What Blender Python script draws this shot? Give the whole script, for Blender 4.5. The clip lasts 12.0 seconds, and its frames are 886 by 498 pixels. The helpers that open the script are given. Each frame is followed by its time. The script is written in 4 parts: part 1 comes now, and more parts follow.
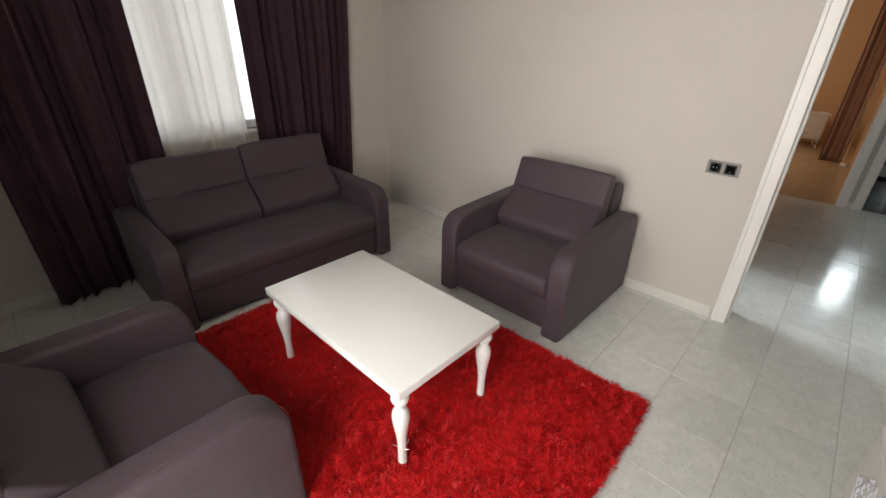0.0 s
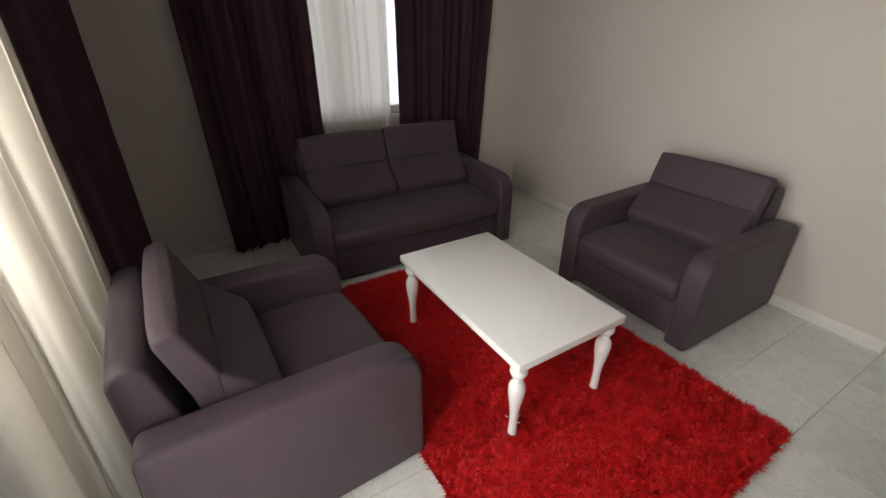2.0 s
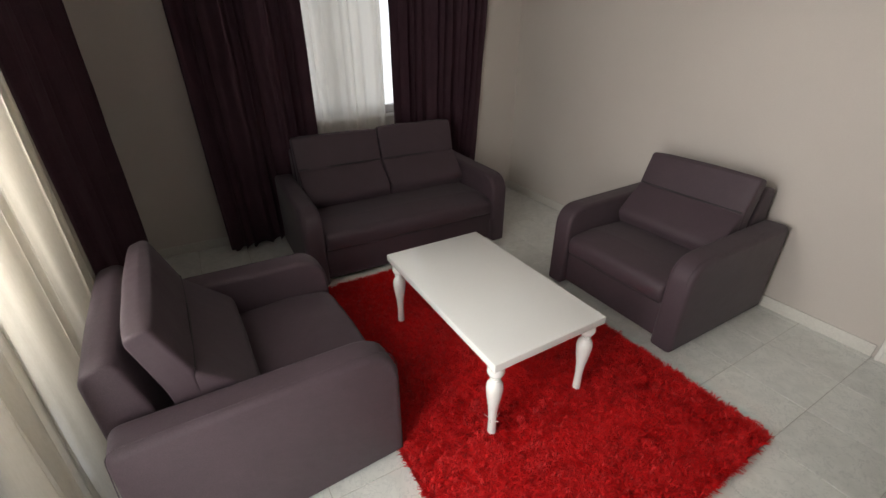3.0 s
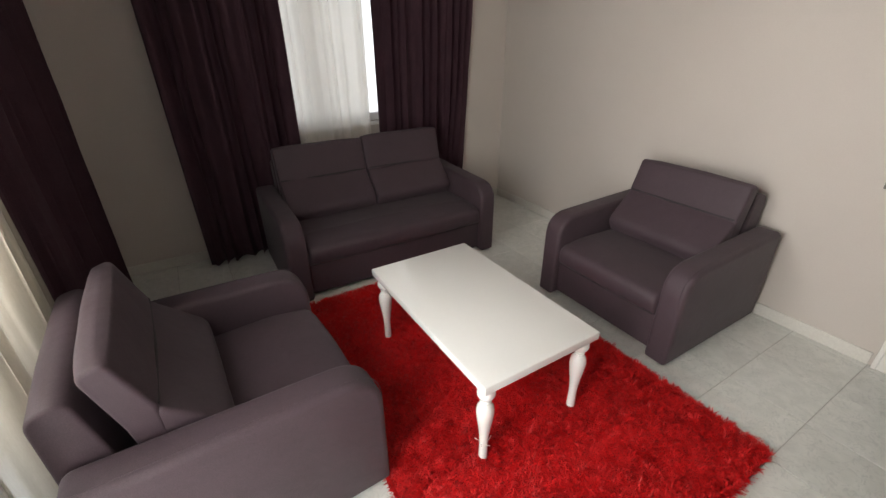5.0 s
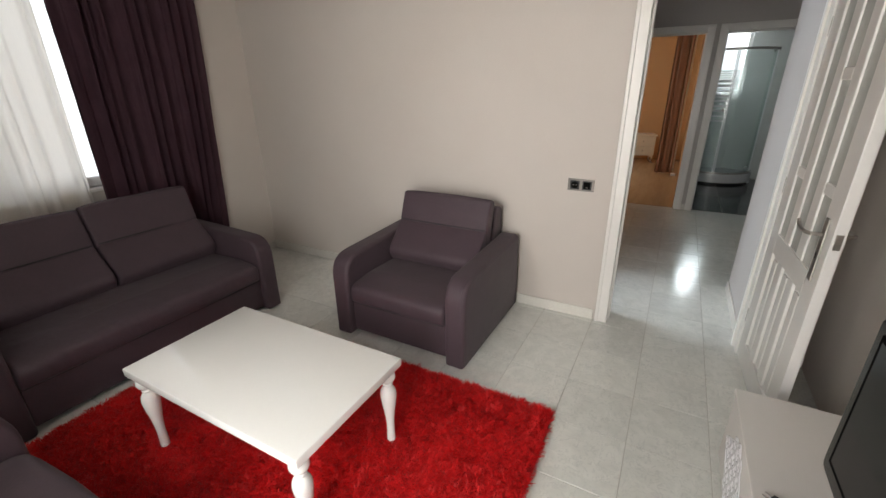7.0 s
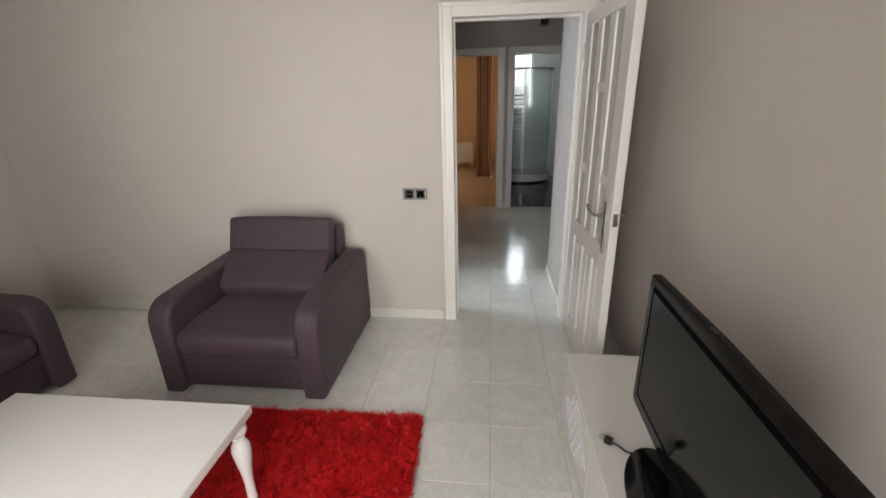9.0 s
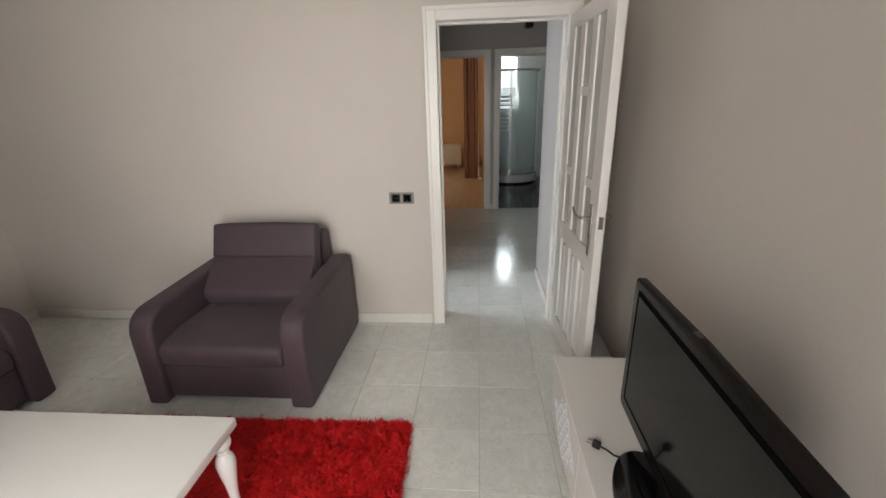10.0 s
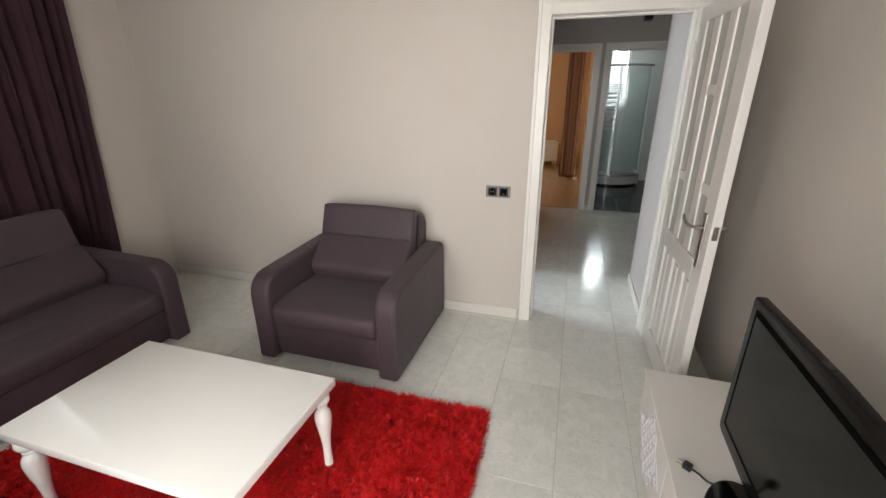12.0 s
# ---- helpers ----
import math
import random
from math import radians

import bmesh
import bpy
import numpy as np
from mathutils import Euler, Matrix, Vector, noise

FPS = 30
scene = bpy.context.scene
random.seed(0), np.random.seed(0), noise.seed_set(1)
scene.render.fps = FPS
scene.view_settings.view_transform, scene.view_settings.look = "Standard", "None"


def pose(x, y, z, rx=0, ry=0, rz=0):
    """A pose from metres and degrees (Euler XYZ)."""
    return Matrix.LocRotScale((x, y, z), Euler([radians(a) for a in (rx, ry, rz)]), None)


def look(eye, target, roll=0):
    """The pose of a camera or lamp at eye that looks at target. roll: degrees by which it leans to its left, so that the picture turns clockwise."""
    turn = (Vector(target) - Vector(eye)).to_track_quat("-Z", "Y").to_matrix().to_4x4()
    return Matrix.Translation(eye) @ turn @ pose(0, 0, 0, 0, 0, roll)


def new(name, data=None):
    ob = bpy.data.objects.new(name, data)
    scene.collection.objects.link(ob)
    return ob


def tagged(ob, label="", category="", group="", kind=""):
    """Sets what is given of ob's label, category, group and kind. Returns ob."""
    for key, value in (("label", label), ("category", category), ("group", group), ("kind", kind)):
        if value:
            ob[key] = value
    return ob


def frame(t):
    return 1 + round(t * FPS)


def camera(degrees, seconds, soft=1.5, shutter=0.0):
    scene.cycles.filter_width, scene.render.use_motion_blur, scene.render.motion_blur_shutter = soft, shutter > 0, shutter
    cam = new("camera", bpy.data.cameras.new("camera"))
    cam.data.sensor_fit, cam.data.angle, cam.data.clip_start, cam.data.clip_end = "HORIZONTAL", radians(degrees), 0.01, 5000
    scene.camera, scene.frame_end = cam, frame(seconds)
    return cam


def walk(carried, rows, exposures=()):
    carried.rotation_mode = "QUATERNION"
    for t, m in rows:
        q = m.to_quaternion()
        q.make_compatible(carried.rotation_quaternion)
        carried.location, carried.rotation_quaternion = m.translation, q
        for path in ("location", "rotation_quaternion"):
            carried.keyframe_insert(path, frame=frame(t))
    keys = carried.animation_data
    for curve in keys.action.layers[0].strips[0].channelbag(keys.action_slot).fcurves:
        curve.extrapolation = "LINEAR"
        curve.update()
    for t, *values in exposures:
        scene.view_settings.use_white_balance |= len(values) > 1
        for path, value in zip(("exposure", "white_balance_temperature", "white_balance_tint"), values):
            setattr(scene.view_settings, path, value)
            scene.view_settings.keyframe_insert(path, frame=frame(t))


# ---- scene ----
cam = camera(93.3, 12.0)
PATH = [
    (0, (0.059, -0.091, 1.547), (-1.17, 1.21, 0.654), 0.9),
    (0.5, (0.175, -0.095, 1.505), (-1.212, 1.037, 0.613), 0.1),
    (1, (0.221, -0.171, 1.536), (-1.261, 0.827, 0.636), 0.4),
    (1.5, (0.147, -0.226, 1.52), (-1.36, 0.726, 0.614), 0.3),
    (2, (0.063, -0.246, 1.524), (-1.461, 0.666, 0.603), 0.2),
    (2.5, (0.102, -0.206, 1.543), (-1.43, 0.681, 0.612), 0.2),
    (4.5, (0.145, -0.085, 1.514), (-1.402, 0.787, 0.592), -0.5),
    (5, (0.06, -0.093, 1.537), (-1.464, 0.832, 0.632), -0.3),
    (5.5, (-0.025, -0.119, 1.543), (-1.447, 1.005, 0.698), -0.2),
    (6, (-0.033, -0.124, 1.544), (-1.34, 1.163, 0.745), -0.6),
    (6.5, (0.012, -0.077, 1.522), (-1.141, 1.371, 0.764), -0.9),
    (7, (0.092, -0.037, 1.528), (-0.804, 1.594, 0.796), -0.8),
    (7.5, (0.142, -0.005, 1.524), (-0.436, 1.773, 0.814), -1.0),
    (9.5, (0.088, -0.02, 1.52), (-0.106, 1.85, 0.84), -1.6),
    (10, (0.111, 0.001, 1.535), (-0.058, 1.874, 0.856), -1.8),
    (10.5, (0.029, 0.021, 1.525), (-0.193, 1.889, 0.845), -1.0),
    (11, (0.026, -0.009, 1.523), (-0.399, 1.823, 0.842), -0.7),
    (11.5, (0.041, -0.028, 1.528), (-0.461, 1.781, 0.841), -0.2),
    (12, (0.06, -0.053, 1.539), (-0.491, 1.738, 0.841), -0.3),
]
EXPOSURES = [(0.0, 0.02), (0.5, 0.0), (1.0, -0.2), (1.5, -0.40), (2.0, -0.47), (2.5, -0.43), (4.5, -0.28), (5.0, -0.08), (5.5, 0.14), (6.0, 0.12), (6.5, 0.08), (7.0, -0.02), (7.5, -0.06), (9.5, -0.10), (10.0, -0.12), (10.5, -0.06), (11.5, 0.09), (12.0, 0.12)]
walk(cam, [(t, look(eye, target, roll)) for t, eye, target, roll in PATH], EXPOSURES)

# ---- room plan (metres) ----
WX, NY, EX, SY, CZ = -3.35, 2.67, 0.93, -0.73, 2.70
DOOR_L, DOOR_R, DOOR_H = -0.130, 0.610, 1.947
HALL_Y, HALL_X = 5.95, 0.632

# ---- world and lights ----
world = bpy.data.worlds.new("sky")
scene.world = world
world.use_nodes = True
_sky = world.node_tree.nodes.new("ShaderNodeTexSky")
_sky.sky_type = "NISHITA"
_sky.sun_disc = False
_sky.sun_elevation, _sky.sun_rotation = radians(48), radians(200)
_bg = world.node_tree.nodes["Background"]
_bg.inputs["Strength"].default_value = 0.12
world.node_tree.links.new(_sky.outputs[0], _bg.inputs["Color"])


def area_lamp(name, m, sx, sy, watts, colour):
    data = bpy.data.lights.new(name, "AREA")
    data.shape, data.size, data.size_y = "RECTANGLE", sx, sy
    data.energy, data.color = watts, colour
    ob = new(name, data)
    ob.matrix_world = m
    return ob


sun = new("sun", bpy.data.lights.new("sun", "SUN"))
sun.data.energy, sun.data.angle, sun.data.color = 3.0, radians(0.6), (1.0, 0.95, 0.87)
sun.matrix_world = look((3, 9, 12), (0, 0, 0))
DAY = (1.0, 0.965, 0.92)
COOL = (0.82, 0.91, 1.0)
# the sky's light in window openings, apart from the added lamps noted below
area_lamp("daylight_south_sheer", look((-1.30, SY - 0.45, 1.70), (-1.15, 3, 1.0)), 0.66, 1.3, 42, DAY).data.spread = radians(118)
# lamp for an unseen uncovered opening, added to brighten the room
area_lamp("added_south_light", look((-0.25, SY - 0.13, 1.25), (-1.7, 2.6, 1.0)), 0.62, 2.0, 41, DAY).data.spread = radians(162)
area_lamp("daylight_hall", look((-2.70, 3.35, 1.35), (0.7, 3.7, 0.9)), 0.9, 1.5, 62, COOL)
area_lamp("daylight_bath", look((0.68, 8.72, 1.80), (0.8, 6, 0.9)), 0.42, 0.95, 42, (0.92, 0.97, 1.0))
# added fill lamp by the bedroom's closed west wall; no window there
area_lamp("bedroom_fill", look((-2.15, 8.0, 1.5), (0.2, 8.6, 0.9)), 1.4, 1.3, 34, (1.0, 0.86, 0.68))


# ---- materials ----
def nodes_of(name):
    m = bpy.data.materials.new(name)
    m.use_nodes = True
    nt = m.node_tree
    return m, nt, nt.nodes["Principled BSDF"]


def ramp(nt, src, c0, c1, p0=0.35, p1=0.65):
    r = nt.nodes.new("ShaderNodeValToRGB")
    r.color_ramp.elements[0].position, r.color_ramp.elements[1].position = p0, p1
    r.color_ramp.elements[0].color, r.color_ramp.elements[1].color = (*c0, 1), (*c1, 1)
    nt.links.new(src, r.inputs[0])
    return r.outputs[0]


def noise_tex(nt, scale, detail=4, rough=0.55, stretch=None):
    tc = nt.nodes.new("ShaderNodeTexCoord")
    n = nt.nodes.new("ShaderNodeTexNoise")
    n.inputs["Scale"].default_value, n.inputs["Detail"].default_value, n.inputs["Roughness"].default_value = scale, detail, rough
    if stretch:
        mp = nt.nodes.new("ShaderNodeMapping")
        mp.inputs["Scale"].default_value = stretch
        nt.links.new(tc.outputs["Object"], mp.inputs[0])
        nt.links.new(mp.outputs[0], n.inputs["Vector"])
    else:
        nt.links.new(tc.outputs["Object"], n.inputs["Vector"])
    return n.outputs[0]


def mixed(nt, a, b, fac, mode="MIX"):
    x = nt.nodes.new("ShaderNodeMix")
    x.data_type, x.blend_type = "RGBA", mode
    for sock, v in ((x.inputs[0], fac), (x.inputs[6], a), (x.inputs[7], b)):
        if isinstance(v, bpy.types.NodeSocket):
            nt.links.new(v, sock)
        elif isinstance(v, tuple):
            sock.default_value = (*v, 1)
        else:
            sock.default_value = v
    return x.outputs[2]


def bumped(nt, p, height, strength, dist=0.002):
    b = nt.nodes.new("ShaderNodeBump")
    b.inputs["Strength"].default_value, b.inputs["Distance"].default_value = strength, dist
    nt.links.new(height, b.inputs["Height"])
    nt.links.new(b.outputs[0], p.inputs["Normal"])


def surface(name, c0, c1, rough, big=3.0, fine=120.0, bump=0.15, metal=0.0, dist=0.002, stretch=None, coat=0.0, grain=0.35):
    """Two scales of variation between two close colours, with a fine relief."""
    m, nt, p = nodes_of(name)
    col = ramp(nt, noise_tex(nt, big, 5, 0.6, stretch), c0, c1)
    fine_n = noise_tex(nt, fine, 3, 0.6, stretch)
    col = mixed(nt, col, ramp(nt, fine_n, tuple(c * 0.9 for c in c0), tuple(min(1, c * 1.06) for c in c1)), grain)
    nt.links.new(col, p.inputs["Base Color"])
    p.inputs["Roughness"].default_value, p.inputs["Metallic"].default_value = rough, metal
    p.inputs["Coat Weight"].default_value = coat
    if bump:
        bumped(nt, p, fine_n, bump, dist)
    return m


def fabric_mat(name, c0, c1, rough=0.85, scale=700.0, sheen=0.10):
    """Woven upholstery: fine thread relief over soft, uneven wear."""
    m, nt, p = nodes_of(name)
    thread = noise_tex(nt, scale, 2, 0.7)
    col = ramp(nt, noise_tex(nt, 6, 5, 0.6), c0, c1, 0.3, 0.7)
    col = mixed(nt, col, ramp(nt, thread, tuple(c * 0.55 for c in c0), tuple(c * 1.45 for c in c1), 0.3, 0.7), 0.5)
    nt.links.new(col, p.inputs["Base Color"])
    p.inputs["Roughness"].default_value = rough
    p.inputs["Sheen Weight"].default_value, p.inputs["Sheen Roughness"].default_value = sheen, 0.5
    b1 = nt.nodes.new("ShaderNodeBump")
    b1.inputs["Strength"].default_value, b1.inputs["Distance"].default_value = 0.25, 0.001
    nt.links.new(thread, b1.inputs["Height"])
    b2 = nt.nodes.new("ShaderNodeBump")
    b2.inputs["Strength"].default_value, b2.inputs["Distance"].default_value = 0.35, 0.012
    nt.links.new(noise_tex(nt, 9, 3, 0.5), b2.inputs["Height"])
    nt.links.new(b1.outputs[0], b2.inputs["Normal"])
    nt.links.new(b2.outputs[0], p.inputs["Normal"])
    return m


def tile_mat(name, base0, base1, vein, rough=0.12, bump=0.03):
    """Glazed ceramic with cloudy veins; each tile shifted by its own random value."""
    m, nt, p = nodes_of(name)
    geo, info = nt.nodes.new("ShaderNodeNewGeometry"), nt.nodes.new("ShaderNodeObjectInfo")
    add = nt.nodes.new("ShaderNodeVectorMath")
    add.operation = "MULTIPLY_ADD"
    add.inputs[1].default_value = (37, 53, 11)
    nt.links.new(info.outputs["Random"], add.inputs[0])
    nt.links.new(geo.outputs["Position"], add.inputs[2])

    def n(scale, det, dist):
        t = nt.nodes.new("ShaderNodeTexNoise")
        t.inputs["Scale"].default_value, t.inputs["Detail"].default_value, t.inputs["Distortion"].default_value = scale, det, dist
        nt.links.new(add.outputs[0], t.inputs["Vector"])
        return t.outputs[0]
    col = ramp(nt, n(15, 6, 0.6), base0, base1, 0.35, 0.65)
    v = n(24, 6, 1.1)
    band = nt.nodes.new("ShaderNodeMath")
    band.operation = "COMPARE"
    band.inputs[1].default_value, band.inputs[2].default_value = 0.5, 0.020
    nt.links.new(v, band.inputs[0])
    mul = nt.nodes.new("ShaderNodeMath")
    mul.operation = "MULTIPLY"
    nt.links.new(band.outputs[0], mul.inputs[0])
    nt.links.new(n(5, 2, 0), mul.inputs[1])
    col = mixed(nt, col, vein, mul.outputs[0])
    bright = nt.nodes.new("ShaderNodeHueSaturation")
    mr = nt.nodes.new("ShaderNodeMapRange")
    mr.inputs["To Min"].default_value, mr.inputs["To Max"].default_value = 0.95, 1.05
    nt.links.new(info.outputs["Random"], mr.inputs[0])
    nt.links.new(mr.outputs[0], bright.inputs["Value"])
    nt.links.new(col, bright.inputs["Color"])
    nt.links.new(bright.outputs[0], p.inputs["Base Color"])
    rr = nt.nodes.new("ShaderNodeMapRange")
    rr.inputs["To Min"].default_value, rr.inputs["To Max"].default_value = rough * 0.8, rough * 1.7
    nt.links.new(n(14, 4, 0), rr.inputs[0])
    nt.links.new(rr.outputs[0], p.inputs["Roughness"])
    bumped(nt, p, n(30, 2, 0), bump, 0.001)
    return m


def sheer_mat(name, colour, opacity):
    m, nt, p = nodes_of(name)
    nt.nodes.remove(p)
    out = nt.nodes["Material Output"]
    thread = noise_tex(nt, 260, 2, 0.6, (1, 1, 0.15))
    tl, df, tr = (nt.nodes.new(k) for k in ("ShaderNodeBsdfTranslucent", "ShaderNodeBsdfDiffuse", "ShaderNodeBsdfTransparent"))
    tl.inputs[0].default_value = df.inputs[0].default_value = (*colour, 1)
    a, b = nt.nodes.new("ShaderNodeMixShader"), nt.nodes.new("ShaderNodeMixShader")
    a.inputs[0].default_value = 0.35
    nt.links.new(tl.outputs[0], a.inputs[1])
    nt.links.new(df.outputs[0], a.inputs[2])
    mr = nt.nodes.new("ShaderNodeMapRange")
    mr.inputs["To Min"].default_value, mr.inputs["To Max"].default_value = opacity - 0.05, min(1, opacity + 0.05)
    nt.links.new(thread, mr.inputs[0])
    nt.links.new(mr.outputs[0], b.inputs[0])
    nt.links.new(tr.outputs[0], b.inputs[1])
    nt.links.new(a.outputs[0], b.inputs[2])
    nt.links.new(b.outputs[0], out.inputs[0])
    return m


def glass_mat(name, tint, rough=0.0, clear=0.9):
    m, nt, p = nodes_of(name)
    nt.nodes.remove(p)
    out = nt.nodes["Material Output"]
    gl, tr, mx = nt.nodes.new("ShaderNodeBsdfGlossy"), nt.nodes.new("ShaderNodeBsdfTransparent"), nt.nodes.new("ShaderNodeMixShader")
    gl.inputs["Roughness"].default_value = rough + 0.02
    tr.inputs[0].default_value = (*tint, 1)
    mx.inputs[0].default_value = 1 - clear
    nt.links.new(tr.outputs[0], mx.inputs[1])
    nt.links.new(gl.outputs[0], mx.inputs[2])
    nt.links.new(mx.outputs[0], out.inputs[0])
    return m


def pile_mat(name):
    """Shag yarn: every tuft its own red, darker and brighter strands mixed."""
    m, nt, p = nodes_of(name)
    geo = nt.nodes.new("ShaderNodeNewGeometry")
    col = ramp(nt, geo.outputs["Random Per Island"], (0.36, 0.002, 0.004), (0.84, 0.012, 0.014), 0.0, 1.0)
    col = mixed(nt, col, ramp(nt, noise_tex(nt, 5, 4, 0.6), (0.45, 0.004, 0.006), (0.70, 0.010, 0.012)), 0.35)
    nt.links.new(col, p.inputs["Base Color"])
    p.inputs["Roughness"].default_value = 0.45
    p.inputs["Specular IOR Level"].default_value = 0.3
    return m


WALL = surface("wall_paint", (0.585, 0.535, 0.490), (0.625, 0.575, 0.530), 0.6, 0.8, 160, 0.05, grain=0.14)
# ceilings are out of view; tone lowered to cut bounced light
CEIL = surface("ceiling_paint", (0.58, 0.56, 0.53), (0.63, 0.61, 0.58), 0.8, 1.0, 120, 0.06)
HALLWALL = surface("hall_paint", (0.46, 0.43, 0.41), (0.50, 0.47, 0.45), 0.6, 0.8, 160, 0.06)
TRIM = surface("white_gloss_paint", (0.80, 0.78, 0.745), (0.82, 0.80, 0.765), 0.3, 2, 40, 0.01, grain=0.06)
DOORWHITE = surface("door_lacquer", (0.81, 0.80, 0.775), (0.83, 0.82, 0.795), 0.28, 2, 60, 0.01, grain=0.06)
LACQUER = surface("table_lacquer", (0.835, 0.835, 0.81), (0.85, 0.85, 0.825), 0.11, 3, 60, 0.0, coat=0.3, grain=0.04)
STANDWHITE = surface("tv_unit_white", (0.77, 0.745, 0.715), (0.79, 0.765, 0.735), 0.22, 1.5, 60, 0.0, grain=0.04)
SKIRT = surface("skirting_tile", (0.68, 0.66, 0.61), (0.74, 0.72, 0.67), 0.25, 5, 90, 0.04)
TILE = tile_mat("floor_tile_glaze", (0.68, 0.69, 0.65), (0.76, 0.765, 0.725), (0.56, 0.575, 0.55), 0.12)
GROUT = surface("grout", (0.42, 0.41, 0.37), (0.52, 0.50, 0.46), 0.9, 12, 200, 0.3)
BATHTILE = tile_mat("bath_floor_tile", (0.018, 0.018, 0.022), (0.035, 0.035, 0.04), (0.05, 0.05, 0.055), 0.12)
BATHWALL = surface("bath_wall_tile", (0.68, 0.71, 0.69), (0.74, 0.76, 0.74), 0.2, 4, 90, 0.03)
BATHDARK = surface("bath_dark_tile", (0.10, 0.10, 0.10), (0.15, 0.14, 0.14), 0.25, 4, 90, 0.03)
UPHOLST = fabric_mat("upholstery", (0.047, 0.029, 0.037), (0.065, 0.040, 0.051), 0.64, 380, 0.07)
# near-black cloth for seams; the shade of the creases is in its colour
SEAM_SHADE = fabric_mat("seam_shade", (0.018, 0.015, 0.017), (0.025, 0.021, 0.023))
FOOT = surface("sofa_foot_plastic", (0.015, 0.013, 0.014), (0.025, 0.022, 0.022), 0.5)
CURTAIN = fabric_mat("curtain_cloth", (0.042, 0.021, 0.029), (0.074, 0.038, 0.050), 0.9, 500, 0.0)
CURTAIN.node_tree.nodes["Principled BSDF"].inputs["Specular IOR Level"].default_value = 0.15
SHEER = sheer_mat("sheer_voile", (0.82, 0.79, 0.74), 0.985)
# same voile, darkened against its lamp's glow and thinned to pass more light
SHEER_DIMMED = sheer_mat("sheer_voile_dimmed", (0.54, 0.50, 0.43), 0.60)
PILE = pile_mat("rug_pile")
RUGBASE = surface("rug_backing", (0.16, 0.006, 0.008), (0.22, 0.010, 0.010), 0.9, 12, 200, 0.4)
STEEL = surface("brushed_metal", (0.42, 0.39, 0.36), (0.52, 0.49, 0.46), 0.32, 8, 300, 0.05, metal=1.0)
PLATE = surface("socket_frame_silver", (0.20, 0.185, 0.17), (0.25, 0.235, 0.215), 0.4, 8, 300, 0.03, metal=0.6)
BLACKP = surface("black_plastic", (0.010, 0.010, 0.011), (0.016, 0.016, 0.017), 0.35, 20, 400, 0.08)
TVBEZEL = surface("tv_bezel", (0.009, 0.008, 0.0075), (0.013, 0.012, 0.011), 0.22, 20, 400, 0.03)
SCREEN = surface("tv_screen", (0.004, 0.004, 0.0033), (0.006, 0.006, 0.005), 0.10, 6, 600, 0.01)
for _m, _v in ((SCREEN, 0.20), (TVBEZEL, 0.12)):
    _m.node_tree.nodes["Principled BSDF"].inputs["Specular IOR Level"].default_value = _v
GLOSSB = surface("gloss_black", (0.004, 0.004, 0.005), (0.007, 0.007, 0.008), 0.06, 6, 200, 0.0)
RIM = surface("screen_rim_black", (0.0015, 0.0015, 0.0015), (0.0025, 0.0025, 0.0025), 0.6, 6, 200, 0.0)
RIM.node_tree.nodes["Principled BSDF"].inputs["Specular IOR Level"].default_value = 0.03
STICKER = surface("sticker_blue", (0.10, 0.20, 0.36), (0.40, 0.55, 0.70), 0.35, 60, 200, 0.0)
PVC = surface("window_pvc", (0.80, 0.80, 0.79), (0.84, 0.84, 0.83), 0.3, 4, 90, 0.02)
GLASS = glass_mat("window_glass", (0.97, 0.98, 0.98), 0.0, 0.93)
def grey_pane_mat(name, colour, clear):
    m, nt, p = nodes_of(name)
    out = nt.nodes["Material Output"]
    nt.links.new(ramp(nt, noise_tex(nt, 60, 3, 0.6), tuple(c * 0.93 for c in colour), colour), p.inputs["Base Color"])
    p.inputs["Roughness"].default_value = 0.35
    tr, mx = nt.nodes.new("ShaderNodeBsdfTransparent"), nt.nodes.new("ShaderNodeMixShader")
    mx.inputs[0].default_value = 1 - clear
    nt.links.new(tr.outputs[0], mx.inputs[1])
    nt.links.new(p.outputs[0], mx.inputs[2])
    nt.links.new(mx.outputs[0], out.inputs[0])
    return m


# panes greyed so that the slots come out darker than the bars
DOORGLASS = grey_pane_mat("door_glass_grey", (0.56, 0.57, 0.54), 0.22)
SHOWERGLASS = glass_mat("shower_glass", (0.93, 0.965, 0.96), 0.1, 0.90)
ORANGE = surface("bedroom_paint", (0.55, 0.33, 0.17), (0.60, 0.37, 0.19), 0.7, 0.8, 120, 0.06)
LAMINATE = surface("bedroom_floor", (0.42, 0.29, 0.17), (0.52, 0.37, 0.23), 0.22, 2, 40, 0.05, stretch=(8, 1, 1))
BEDCURT = fabric_mat("bedroom_curtain_cloth", (0.22, 0.11, 0.07), (0.28, 0.15, 0.10), 0.8, 400)
BEDWHITE = surface("nightstand_paint", (0.72, 0.68, 0.60), (0.78, 0.74, 0.66), 0.35, 4, 90, 0.03)
CERAMIC = surface("shower_tray_acrylic", (0.80, 0.81, 0.82), (0.85, 0.86, 0.87), 0.15, 4, 60, 0.01)
def glow_mat(name, colour, strength):
    m, nt, p = nodes_of(name)
    p.inputs["Base Color"].default_value = (*colour, 1)
    p.inputs["Emission Color"].default_value, p.inputs["Emission Strength"].default_value = (*colour, 1), strength
    return m


GLARE = glow_mat("hazy_daylight", (0.97, 0.98, 1.0), 1.15)
OUTSIDE = surface("outside_ground", (0.35, 0.32, 0.27), (0.45, 0.41, 0.35), 0.9, 0.5, 5, 0.2)


